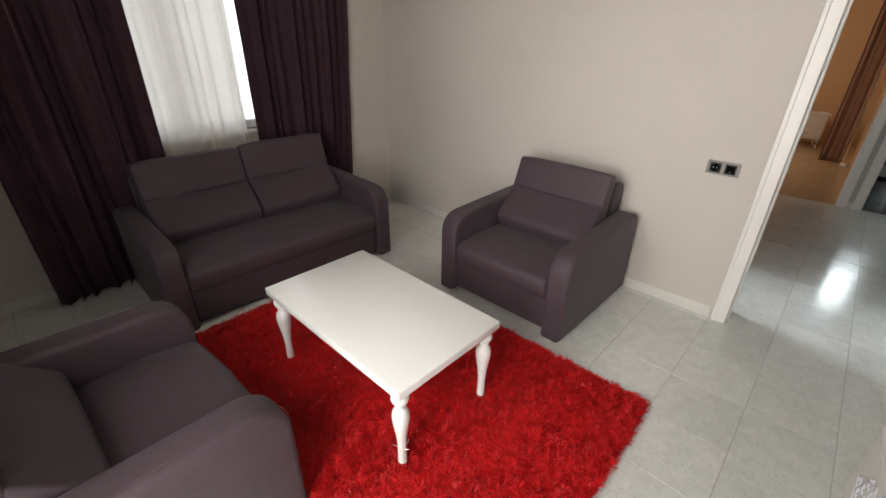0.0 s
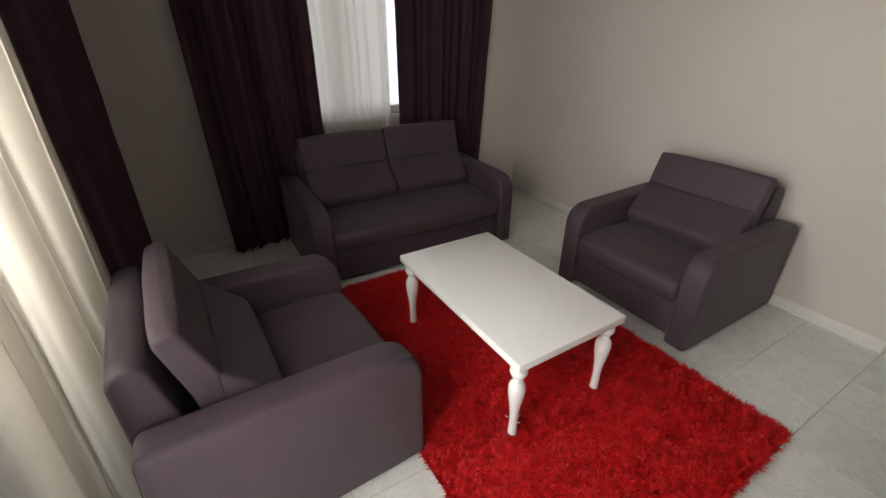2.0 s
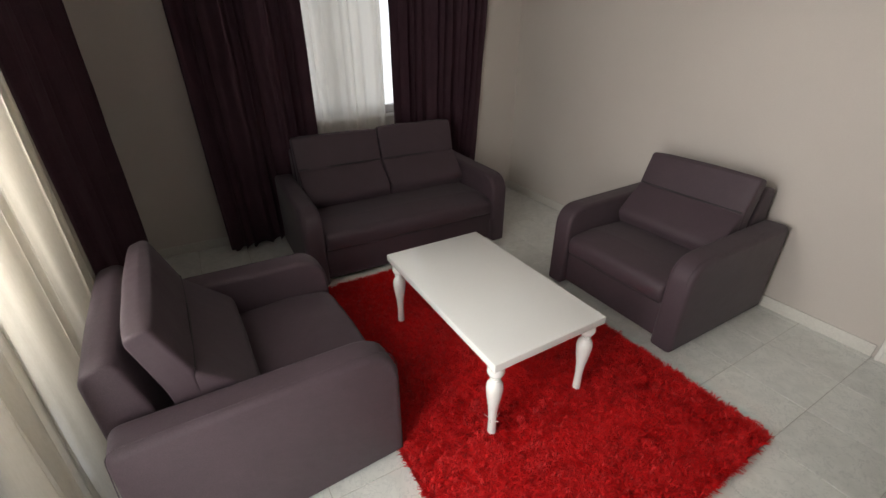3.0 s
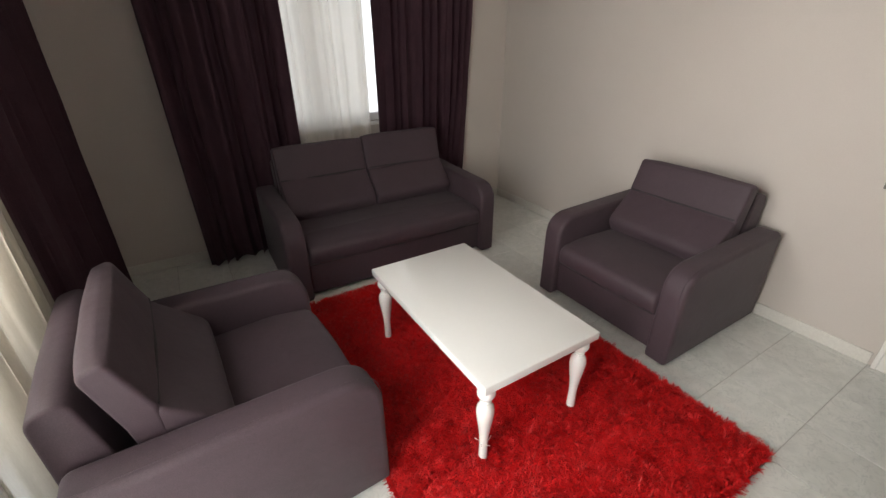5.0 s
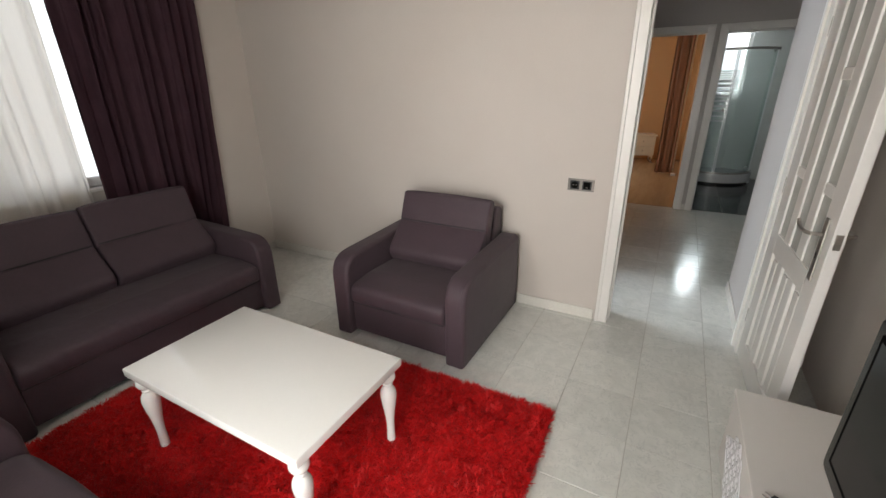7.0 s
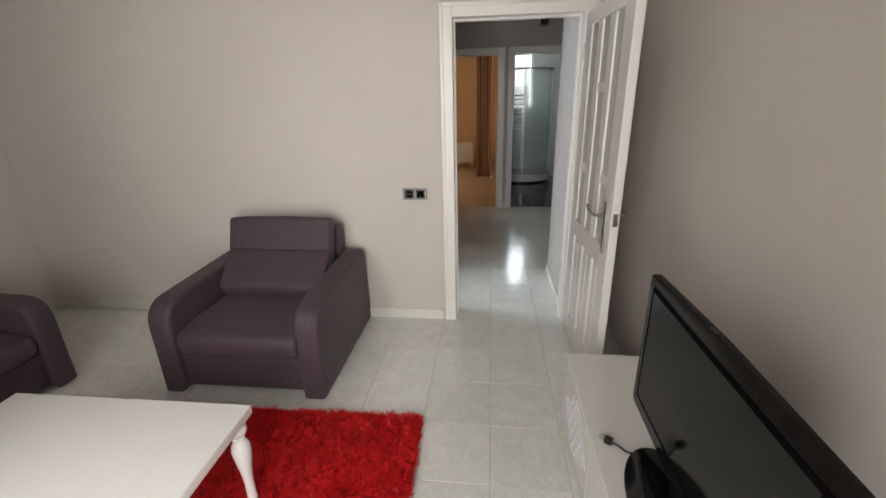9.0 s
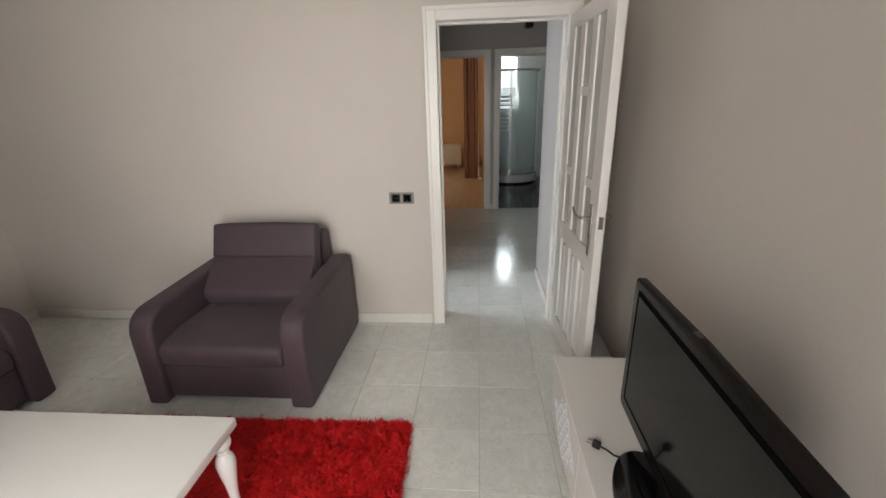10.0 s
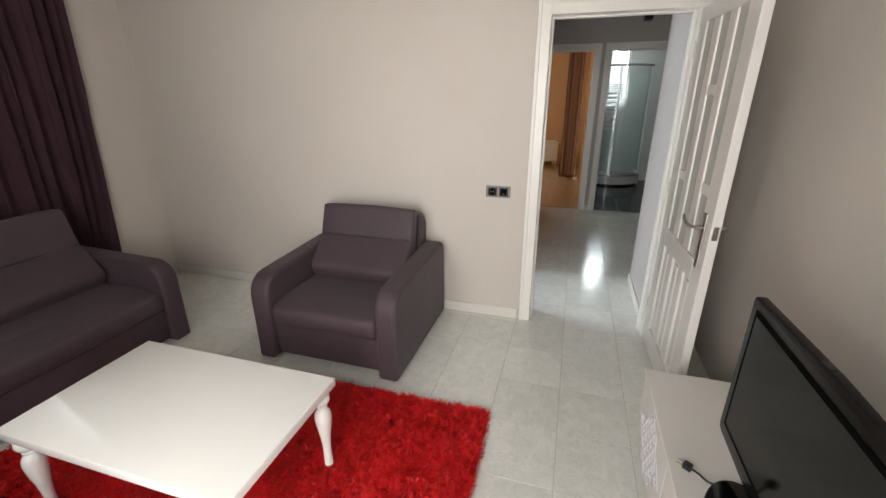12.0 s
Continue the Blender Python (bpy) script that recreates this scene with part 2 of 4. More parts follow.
# ---- mesh helpers ----
def part(name, bm, material, parent=None, label="", smooth=False):
    me = bpy.data.meshes.new(name)
    bmesh.ops.recalc_face_normals(bm, faces=bm.faces[:])
    bm.to_mesh(me)
    bm.free()
    me.materials.append(material)
    if smooth:
        me.polygons.foreach_set("use_smooth", [True] * len(me.polygons))
        me.set_sharp_from_angle(angle=radians(42))
    ob = new(name, me)
    ob.parent = parent
    return tagged(ob, label) if label else ob


def thing(name, m, label, category, group="", kind=""):
    ob = new(name)
    ob.empty_display_size = 0.1
    ob.matrix_world = m
    return tagged(ob, label, category, group, kind)


def box(bm, x0, x1, y0, y1, z0, z1, bevel=0.0, seg=2):
    r = bmesh.ops.create_cube(bm, size=1)
    vs = r["verts"]
    for v in vs:
        v.co = ((x0 + x1) / 2 + v.co.x * (x1 - x0), (y0 + y1) / 2 + v.co.y * (y1 - y0), (z0 + z1) / 2 + v.co.z * (z1 - z0))
    if bevel:
        es = list({e for v in vs for e in v.link_edges})
        bmesh.ops.bevel(bm, geom=es, offset=bevel, segments=seg, profile=0.5, affect="EDGES")
    return bm


def boxes(*dims, bevel=0.0):
    bm = bmesh.new()
    for d in dims:
        box(bm, *d, bevel=bevel)
    return bm


def prism(profile, x0, x1, bevel=0.0, seg=3, slices=1, crown=0.0):
    """A side profile of (y, z) points pulled across x in slices, its rims rounded; crown: how far the middle swells."""
    bm = bmesh.new()
    n = len(profile)
    my, mz = sum(p[0] for p in profile) / n, sum(p[1] for p in profile) / n
    rings = []
    for k in range(slices + 1):
        u = k / slices
        g = crown * (1 - (2 * u - 1) ** 4)
        rings.append([bm.verts.new((x0 + (x1 - x0) * u, y + g * (1 if y > my else -1), z + g * (1 if z > mz else 0))) for y, z in profile])
    f0, f1 = bm.faces.new(rings[0]), bm.faces.new(rings[-1][::-1])
    for a, b in zip(rings, rings[1:]):
        for i in range(n):
            bm.faces.new((a[i], b[i], b[(i + 1) % n], a[(i + 1) % n]))
    bm.normal_update()
    if bevel:
        bmesh.ops.bevel(bm, geom=list(f0.edges) + list(f1.edges), offset=bevel, segments=seg, profile=0.5, affect="EDGES")
    return bm


def rounded(points, radius, seg=5):
    """Round the corners of a closed outline; radius may be one number or one per point."""
    out, n = [], len(points)
    for i, p in enumerate(points):
        r = radius[i] if isinstance(radius, (list, tuple)) else radius
        p, a, b = Vector(p), Vector(points[i - 1]), Vector(points[(i + 1) % n])
        da, db = (a - p).normalized(), (b - p).normalized()
        ang = da.angle(db)
        if r <= 0 or ang > 3.1:
            out.append(tuple(p))
            continue
        d = min(r / math.tan(ang / 2), (a - p).length * 0.49, (b - p).length * 0.49)
        q0, q1 = p + da * d, p + db * d
        for k in range(seg + 1):
            t = k / seg
            out.append(tuple(q0 * (1 - t) ** 2 + p * 2 * t * (1 - t) + q1 * t * t))
    return out


def lathe(profile, seg=20, cx=0.0, cy=0.0):
    bm = bmesh.new()
    rings = []
    for r, z in profile:
        rings.append([bm.verts.new((cx + r * math.cos(2 * math.pi * k / seg), cy + r * math.sin(2 * math.pi * k / seg), z)) for k in range(seg)])
    for a, b in zip(rings, rings[1:]):
        for k in range(seg):
            bm.faces.new((a[k], a[(k + 1) % seg], b[(k + 1) % seg], b[k]))
    bm.faces.new(rings[0][::-1])
    bm.faces.new(rings[-1])
    return bm


def tube(points, radius, seg=8):
    bm = bmesh.new()
    rings = []
    pts = [Vector(p) for p in points]
    for i, p in enumerate(pts):
        d = (pts[min(i + 1, len(pts) - 1)] - pts[max(i - 1, 0)]).normalized()
        q = d.to_track_quat("Z", "Y")
        rings.append([bm.verts.new(p + q @ Vector((radius * math.cos(2 * math.pi * k / seg), radius * math.sin(2 * math.pi * k / seg), 0))) for k in range(seg)])
    for a, b in zip(rings, rings[1:]):
        for k in range(seg):
            bm.faces.new((a[k], a[(k + 1) % seg], b[(k + 1) % seg], b[k]))
    bm.faces.new(rings[0][::-1])
    bm.faces.new(rings[-1])
    return bm


def puff(bm, amount, axis_seed):
    """Slight cushion softness: push vertices in and out by a broad noise."""
    for v in bm.verts:
        n = noise.noise(v.co * 4.5 + Vector((axis_seed, 0, 0)))
        v.co += Vector((0, v.normal.y, v.normal.z)) * n * amount
    return bm


# ---- structure ----
def structure(name, bm, material, label, category):
    return tagged(part(name, bm, material), label, category, kind="structure")


T = 0.15
structure("wall_north", boxes(
    (WX - T, DOOR_L - 0.02, NY, NY + T, 0, CZ), (DOOR_R + 0.02, EX + T, NY, NY + T, 0, CZ), (DOOR_L - 0.02, DOOR_R + 0.02, NY, NY + T, DOOR_H + 0.02, CZ)),
    WALL, "warm grey-beige painted plaster wall with a doorway", "wall")
structure("wall_east", boxes((EX, EX + T, SY - T, NY, 0, CZ)), WALL, "warm grey-beige painted wall behind the television", "wall")
WW = (0.10, 1.62, 0.905, 2.25)
structure("wall_west", boxes(
    (WX - T, WX, SY - T, WW[0], 0, CZ), (WX - T, WX, WW[1], NY, 0, CZ), (WX - T, WX, WW[0], WW[1], 0, WW[2]), (WX - T, WX, WW[0], WW[1], WW[3], CZ)),
    WALL, "beige painted wall with the window behind the sofa", "wall")
WS = (-1.62, 0.12, 0.04, 2.28)
# unseen pier, added to keep the added opening's light off the sheer
SHADING_PIER = (-0.82, -0.62)
structure("wall_south", boxes(
    (WX, WS[0], SY - T, SY, 0, CZ), (WS[1], EX, SY - T, SY, 0, CZ), (WS[0], WS[1], SY - T, SY, 0, WS[2]), (WS[0], WS[1], SY - T, SY, WS[3], CZ), (SHADING_PIER[0], SHADING_PIER[1], SY - T, SY, WS[2], WS[3])),
    WALL, "beige painted wall with a tall window and an unseen added opening", "wall")
structure("ceiling", boxes((WX - T, EX + T, SY - T, NY + T, CZ, CZ + 0.12)), CEIL, "plain painted ceiling, toned down to cut bounced light", "ceiling")


def window(name, horizontal, at, a0, a1, z0, z1, mullions, label):
    """A white window in a wall; horizontal: its width runs along x, at is the wall's middle."""
    def B(u0, u1, w0, w1, h0, h1, bevel=0.004):
        return boxes((u0, u1, at + w0, at + w1, h0, h1) if horizontal else (at + w0, at + w1, u0, u1, h0, h1), bevel=bevel)
    win = tagged(new(name), label, "window", kind="structure")
    f = 0.06
    part("window_frame", B(a0, a1, -0.03, 0.03, z1 - f, z1), PVC, win)
    part("window_frame", B(a0, a1, -0.03, 0.03, z0, z0 + f), PVC, win)
    part("window_frame", B(a0, a0 + f, -0.03, 0.03, z0 + f, z1 - f), PVC, win)
    part("window_frame", B(a1 - f, a1, -0.03, 0.03, z0 + f, z1 - f), PVC, win)
    edges = [a0 + f, *mullions, a1 - f]
    for u in mullions:
        part("mullion", B(u - 0.045, u + 0.045, -0.028, 0.028, z0 + f, z1 - f), PVC, win)
    for i in range(len(edges) - 1):
        pane = part("pane", B(edges[i] + (0.045 if i else 0), edges[i + 1] - (0.045 if i + 2 < len(edges) else 0), -0.004, 0.004, z0 + f, z1 - f, 0), GLASS, win, "clear glass pane")
        pane.visible_shadow = False
    part("window_sill", B(a0 - 0.02, a1 + 0.02, 0.03 if not horizontal else 0.03, 0.11, z0 - 0.025, z0, 0.006), TRIM, win, "white sill")
    return win


window("window_1", False, WX - 0.08, WW[0], WW[1], WW[2], WW[3], (0.86,), "white framed window with clear panes, bright daylight outside")
window("window_2", True, SY - 0.08, WS[0], SHADING_PIER[0], WS[2], WS[3], (), "tall white framed window behind a sheer curtain")
# unseen opening east of the sheer, added only to light the room
window("added_window", True, SY - 0.08, SHADING_PIER[1], WS[1], WS[2], WS[3], (), "unseen white framed opening, added to light the room")

# skirting
def skirting(name, *runs):
    bm = bmesh.new()
    for r in runs:
        box(bm, *r, bevel=0.003)
    return tagged(part(name, bm, SKIRT), "pale tile skirting along the foot of the wall", "baseboard", kind="structure")


SK, SH = 0.012, 0.075
skirting("baseboard_north", (WX, DOOR_L - 0.09, NY - SK, NY, 0, SH), (DOOR_R + 0.09, EX, NY - SK, NY, 0, SH))
skirting("baseboard_west", (WX, WX + SK, SY, NY - SK, 0, SH))
skirting("baseboard_south", (WX + SK, EX, SY, SY + SK, 0, SH))
skirting("baseboard_east", (EX - SK, EX, SY + SK, 1.70, 0, SH))

# door frame of the living room
def casing(parent, x0, x1, y, out, zt, w=0.075, proud=0.018):
    """Casing round an opening on the wall face y; out: -1 toward smaller y."""
    def slab(u0, u1, h0, h1, p):
        return boxes((u0, u1, min(y, y + out * p), max(y, y + out * p), h0, h1), bevel=0.004)
    for u0, u1 in ((x0 - w, x0), (x1, x1 + w)):
        part("casing", slab(u0, u1, 0, zt + w, proud), TRIM, parent)
    part("casing", slab(x0, x1, zt, zt + w, proud), TRIM, parent)
    b = 0.022
    for u0, u1 in ((x0 - w, x0 - w + b), (x1 + w - b, x1 + w)):
        part("bead", slab(u0, u1, 0, zt + w, proud + 0.008), TRIM, parent)
    part("bead", slab(x0 - w + b, x1 + w - b, zt + w - b, zt + w, proud + 0.008), TRIM, parent)


def lining(parent, x0, x1, y0, y1, zt, t=0.02):
    part("jamb", boxes((x0 - t, x0, y0, y1, 0, zt + t), bevel=0.002), TRIM, parent)
    part("jamb", boxes((x1, x1 + t, y0, y1, 0, zt + t), bevel=0.002), TRIM, parent)
    part("head", boxes((x0, x1, y0, y1, zt, zt + t), bevel=0.002), TRIM, parent)
    for u0, u1 in ((x0, x0 + 0.012), (x1 - 0.012, x1)):
        part("stop", boxes((u0, u1, y0 + 0.06, y0 + 0.10, 0, zt), bevel=0.002), TRIM, parent)
    part("stop", boxes((x0 + 0.012, x1 - 0.012, y0 + 0.06, y0 + 0.10, zt - 0.012, zt), bevel=0.002), TRIM, parent)


frame_1 = tagged(new("door_frame_1"), "white painted wooden door frame with moulded casing", "door frame", kind="structure")
lining(frame_1, DOOR_L, DOOR_R, NY - 0.002, NY + T + 0.002, DOOR_H)
casing(frame_1, DOOR_L, DOOR_R, NY, -1, DOOR_H)
casing(frame_1, DOOR_L, DOOR_R, NY + T, 1, DOOR_H)

# ---- open door leaf ----
def door_leaf(m):
    """Local: hinge edge at x=0, width along +x, thickness in y, bottom at z=0."""
    W, H, D = 0.735, 1.930, 0.040
    d = thing("door_1", m, "white lacquered panel door with glazed slots, standing open", "door", kind="structure")
    st, cols = 0.120, 3
    z_low, z_mid, z_top = 0.135, 0.690, H - 0.075
    part("stile", boxes((0, st, 0, D, 0, H), bevel=0.003), DOORWHITE, d)
    part("stile", boxes((W - st, W, 0, D, 0, H), bevel=0.003), DOORWHITE, d)
    part("rail", boxes((st, W - st, 0, D, z_top, H), bevel=0.002), DOORWHITE, d)
    part("rail", boxes((st, W - st, 0, D, 0, z_low), bevel=0.002), DOORWHITE, d)
    part("rail", boxes((st, W - st, 0, D, z_mid, z_mid + 0.105), bevel=0.002), DOORWHITE, d)
    inner = W - 2 * st
    mw = 0.084
    cw = (inner - mw * (cols - 1)) / cols
    for c in range(cols):
        x0 = st + c * (cw + mw)
        if c:
            part("muntin", boxes((x0 - mw, x0, 0.001, D - 0.001, z_mid + 0.105, z_top), bevel=0.006), DOORWHITE, d)
            part("muntin", boxes((x0 - mw, x0, 0.001, D - 0.001, z_low, z_mid), bevel=0.006), DOORWHITE, d)
        cuts = {0: (1.115,), 1: (1.54,), 2: (1.115,)}[c]
        for z in cuts:
            part("crossbar", boxes((x0, x0 + cw, 0.002, D - 0.002, z - 0.025, z + 0.025), bevel=0.006), DOORWHITE, d)
        p = part("pane", boxes((x0 - 0.004, x0 + cw + 0.004, 0.009, 0.014, z_mid + 0.10, z_top + 0.005)), DOORGLASS, d, "half-opaque grey glass pane")
        p.visible_shadow = False
        part("panel", boxes((x0 - 0.003, x0 + cw + 0.003, 0.013, D - 0.013, z_low - 0.003, z_mid + 0.003)), DOORWHITE, d)
        part("panel_field", boxes((x0 + 0.022, x0 + cw - 0.022, 0.005, D - 0.005, z_low + 0.022, z_mid - 0.022), bevel=0.007), DOORWHITE, d)
    for side, y in ((-1, 0.0), (1, D)):
        hx = W - 0.075
        y0, y1 = sorted((y, y + side * 0.007))
        plate = part("backplate", boxes((hx - 0.019, hx + 0.019, y0, y1, 0.775, 1.03), bevel=0.003), STEEL, d, "long brushed metal backplate")
        part("handle", tube([(hx, y, 0.965), (hx, y + side * 0.042, 0.965), (hx - 0.014, y + side * 0.054, 0.965), (hx - 0.06, y + side * 0.056, 0.962),
                             (hx - 0.115, y + side * 0.052, 0.966), (hx - 0.142, y + side * 0.050, 0.982)], 0.0075, 10), STEEL, plate, "curved metal lever", True)
        part("keyhole", boxes((hx - 0.004, hx + 0.004, min(y, y + side * 0.008), max(y, y + side * 0.008), 0.865, 0.89)), BLACKP, plate)
    part("latch", boxes((W - 0.001, W + 0.003, 0.009, 0.031, 0.93, 0.99), bevel=0.001), STEEL, d, "metal latch plate")
    for z in (0.22, 0.98, 1.7):
        part("hinge", lathe([(0.007, z), (0.007, z + 0.08)], 10, -0.006, 0.004), STEEL, d)
    return d


# hinge beside the right jamb; opened square into the room against the east wall
door_leaf(pose(DOOR_R + 0.006, NY - 0.025, 0.008, 0, 0, -87))

# ---- seating ----
def seat_thing(name, m, W, seats, label, category, group, up=0.0, D=0.89):
    """Upholstered seat, local: front at y=0, back toward +y, centred on x, floor z=0."""
    AW = 0.130
    s = thing(name, m, label, category, group)
    arm = rounded([(0.0, 0.012), (0.0, 0.545), (D - 0.02, 0.570), (D, 0.012)], [0, 0.15, 0.045, 0], 9)
    for sx in (-1, 1):
        x0, x1 = sorted((sx * W / 2, sx * (W / 2 - AW)))
        a = part("armrest", prism(arm, x0, x1, 0.026, 5), UPHOLST, s, smooth=True)
        xe = x1 - 0.027 if sx > 0 else x0 + 0.027
        pts = rounded([(0.0, 0.30), (0.0, 0.545), (D - 0.02, 0.570), (D, 0.30)], [0, 0.15, 0.045, 0], 9)
        part("seam", tube([(xe, y, z) for y, z in pts], 0.0016, 5), UPHOLST, a)
        for y0 in (0.03, D - 0.10):
            part("foot", boxes((x0 + 0.03, x1 - 0.03, y0, y0 + 0.06, 0, 0.014), bevel=0.003), FOOT, s, "low black plastic foot")
    xi = W / 2 - AW - 0.002
    part("front_panel", prism(rounded([(0.034, 0.034), (0.026, 0.25), (0.6, 0.25), (0.6, 0.034)], 0.012, 3), -xi, xi, 0.008, 2), UPHOLST, s, smooth=True)
    # seat cushion with a rolled front edge
    seat = rounded([(0.014, 0.238), (0.000, 0.362), (0.20, 0.388), (0.66, 0.372), (0.66, 0.238)], [0.05, 0.085, 0.1, 0, 0], 8)
    part("seat_cushion", puff(prism(seat, -xi + 0.002, xi - 0.002, 0.022, 4, 8 * seats, 0.010), 0.005, 7), UPHOLST, s, smooth=True)
    part("seam", tube([(-xi + 0.01, 0.014, 0.252), (0, 0.010, 0.250), (xi - 0.01, 0.014, 0.252)], 0.003, 5), SEAM_SHADE, s)
    cw = 2 * xi / seats
    for k in range(seats):
        x0, x1 = -xi + k * cw + 0.004, -xi + (k + 1) * cw - 0.004
        lift = up + 0.014 * (k % 2)
        # swelling lumbar cushion that folds into a slab headrest along one crease
        low = rounded([(0.482, 0.365), (0.422, 0.460), (0.598, 0.631), (0.660, 0.612), (0.660, 0.365)], [0.03, 0.10, 0.016, 0.02, 0], 8)
        part("back_cushion", puff(prism(low, x0 + 0.003, x1 - 0.003, 0.013, 4, 10, 0.008), 0.006, 11 + k), UPHOLST, s, smooth=True)
        top = rounded([(0.604, 0.646), (0.672, 0.830 + lift), (0.742, 0.810 + lift), (0.690, 0.600), (0.660, 0.400), (0.600, 0.400)], [0.014, 0.026, 0.034, 0.06, 0, 0], 8)
        part("headrest", puff(prism(top, x0, x1, 0.013, 4, 12, 0.008), 0.005, 21 + k), UPHOLST, s, smooth=True)
        # tube along the crease, coloured as dark as the shade in it
        part("seam", tube([(x0 + 0.014, 0.604, 0.642), ((x0 + x1) / 2, 0.596, 0.642), (x1 - 0.014, 0.604, 0.642)], 0.0055, 6), SEAM_SHADE, s)
    rear = rounded([(0.690, 0.10), (0.700, 0.40), (0.768, 0.760), (D - 0.004, 0.738), (D - 0.004, 0.10)], [0, 0.03, 0.040, 0.05, 0], 8)
    for k in range(seats):
        x0, x1 = -xi + k * cw + 0.006, -xi + (k + 1) * cw - 0.006
        part("rear_panel", puff(prism(rear, x0, x1, 0.012, 4, 8, 0.003), 0.003, 31 + k), UPHOLST, s, smooth=True)
    return s


seat_thing("sofa", pose(-2.325, 1.042, 0, 0, 0, 90), 1.575, 2, "dark aubergine-grey fabric two-seat sofa before the curtains", "sofa", "seating set", 0.030, 0.86)
seat_thing("armchair", pose(-1.224, 1.735, 0, 0, 0, 0), 0.940, 1, "dark aubergine-grey fabric armchair with its back to the wall", "armchair", "seating set")
seat_thing("armchair", pose(-1.402, 0.256, 0, 0, 0, 182.8), 0.925, 1, "dark aubergine-grey fabric armchair beside the sheer curtain", "armchair", "seating set", 0.0, 0.865)

# ---- coffee table ----
def coffee_table(m):
    t = thing("coffee_table", m, "white gloss coffee table with four turned legs on the rug", "table")
    L, Wd, H = 0.99, 0.59, 0.44
    part("tabletop", box(bmesh.new(), -L / 2, L / 2, -Wd / 2, Wd / 2, H - 0.038, H, 0.004, 3), LACQUER, t, smooth=True)
    part("apron", boxes((-L / 2 + 0.05, L / 2 - 0.05, -Wd / 2 + 0.05, Wd / 2 - 0.05, H - 0.052, H - 0.0385), bevel=0.002), LACQUER, t)
    prof = [(0.013, 0.006), (0.0175, 0.010), (0.0180, 0.02), (0.0170, 0.06), (0.0165, 0.10), (0.0185, 0.135), (0.0225, 0.175), (0.0285, 0.215), (0.0325, 0.25), (0.0335, 0.272),
            (0.0300, 0.292), (0.0220, 0.306), (0.0150, 0.313), (0.0205, 0.318), (0.0210, 0.322), (0.0150, 0.327), (0.0170, 0.332), (0.0285, 0.341), (0.0340, 0.357), (0.0315, 0.374), (0.0220, 0.386),
            (0.0260, 0.389), (0.0270, 0.401)]
    for sx in (-1, 1):
        for sy in (-1, 1):
            part("leg", lathe([(r * 1.07, z) for r, z in prof], 24, sx * (L / 2 - 0.048), sy * (Wd / 2 - 0.045)), LACQUER, t, "turned vase-shaped leg", True)
    for k in range(5):
        a = 1.3 * k
        lx, ly = L / 2 - 0.048, -(Wd / 2 - 0.045)
        part("wrap_scrap", tube([(lx + 0.015 * math.cos(a), ly + 0.015 * math.sin(a), 0.094), (lx + 0.024 * math.cos(a), ly + 0.024 * math.sin(a), 0.097 + 0.004 * (k % 3)),
                                 (lx + (0.034 + 0.006 * (k % 2)) * math.cos(a + 0.2), ly + 0.034 * math.sin(a + 0.2), 0.102 + 0.008 * (k % 2))], 0.0016, 5), TRIM, t, "torn white wrapping")
    return t


coffee_table(pose(-1.275, 0.875, 0.012, 0, 0, 0.4))

# ---- rug ----
def shag_rug(m, L, Wd, count):
    r = thing("rug", m, "bright red long-pile shag rug under the coffee table", "rug")
    part("backing", box(bmesh.new(), -L / 2, L / 2, -Wd / 2, Wd / 2, 0.001, 0.012, 0.004, 2), RUGBASE, r)
    rng = np.random.default_rng(5)
    x, y = rng.uniform(-L / 2, L / 2, count), rng.uniform(-Wd / 2, Wd / 2, count)
    # yarn falls in small tufts: one lean for each tuft, with its own scatter
    cell = 0.016
    gx = np.floor((x + rng.normal(0, 0.005, count)) / cell).astype(int)
    gy = np.floor((y + rng.normal(0, 0.005, count)) / cell).astype(int)
    key = (gx * 7919 + gy * 104729) % 8191
    ph = rng.uniform(0, 2 * math.pi, 8191)[key] + rng.normal(0, 0.8, count)
    ln = rng.uniform(0.88, 1.12, 8191)[key] * rng.uniform(0.018, 0.031, count)
    lean = np.clip(rng.uniform(0.5, 1.1, 8191)[key] + rng.normal(0, 0.12, count), 0.2, 1.2)
    dx, dy = np.cos(ph), np.sin(ph)
    w = rng.uniform(0.0012, 0.0023, count)
    px, py = -dy * w, dx * w
    z0 = np.full(count, 0.010)
    V = np.empty((count, 6, 3))
    for j, (f, wz) in enumerate(((0.0, 1.0), (0.55, 0.95), (1.0, 0.55))):
        ox, oy = dx * ln * lean * f * f, dy * ln * lean * f * f
        oz = z0 + ln * f * (1 - 0.30 * lean * f)
        V[:, 2 * j] = np.stack([x + ox - px * wz, y + oy - py * wz, oz], 1)
        V[:, 2 * j + 1] = np.stack([x + ox + px * wz, y + oy + py * wz, oz], 1)
    base = np.arange(count)[:, None] * 6
    F = np.concatenate([base + [0, 1, 3, 2], base + [2, 3, 5, 4]], 0)
    me = bpy.data.meshes.new("shag")
    me.from_pydata(V.reshape(-1, 3).tolist(), [], F.tolist())
    me.materials.append(PILE)
    ob = new("shag", me)
    ob.parent = r
    tagged(ob, "tangled red yarn pile", kind="stuff")
    return r


shag_rug(pose(-1.245, 0.935, 0, 0, 0, 1.3), 2.08, 1.37, 240000)

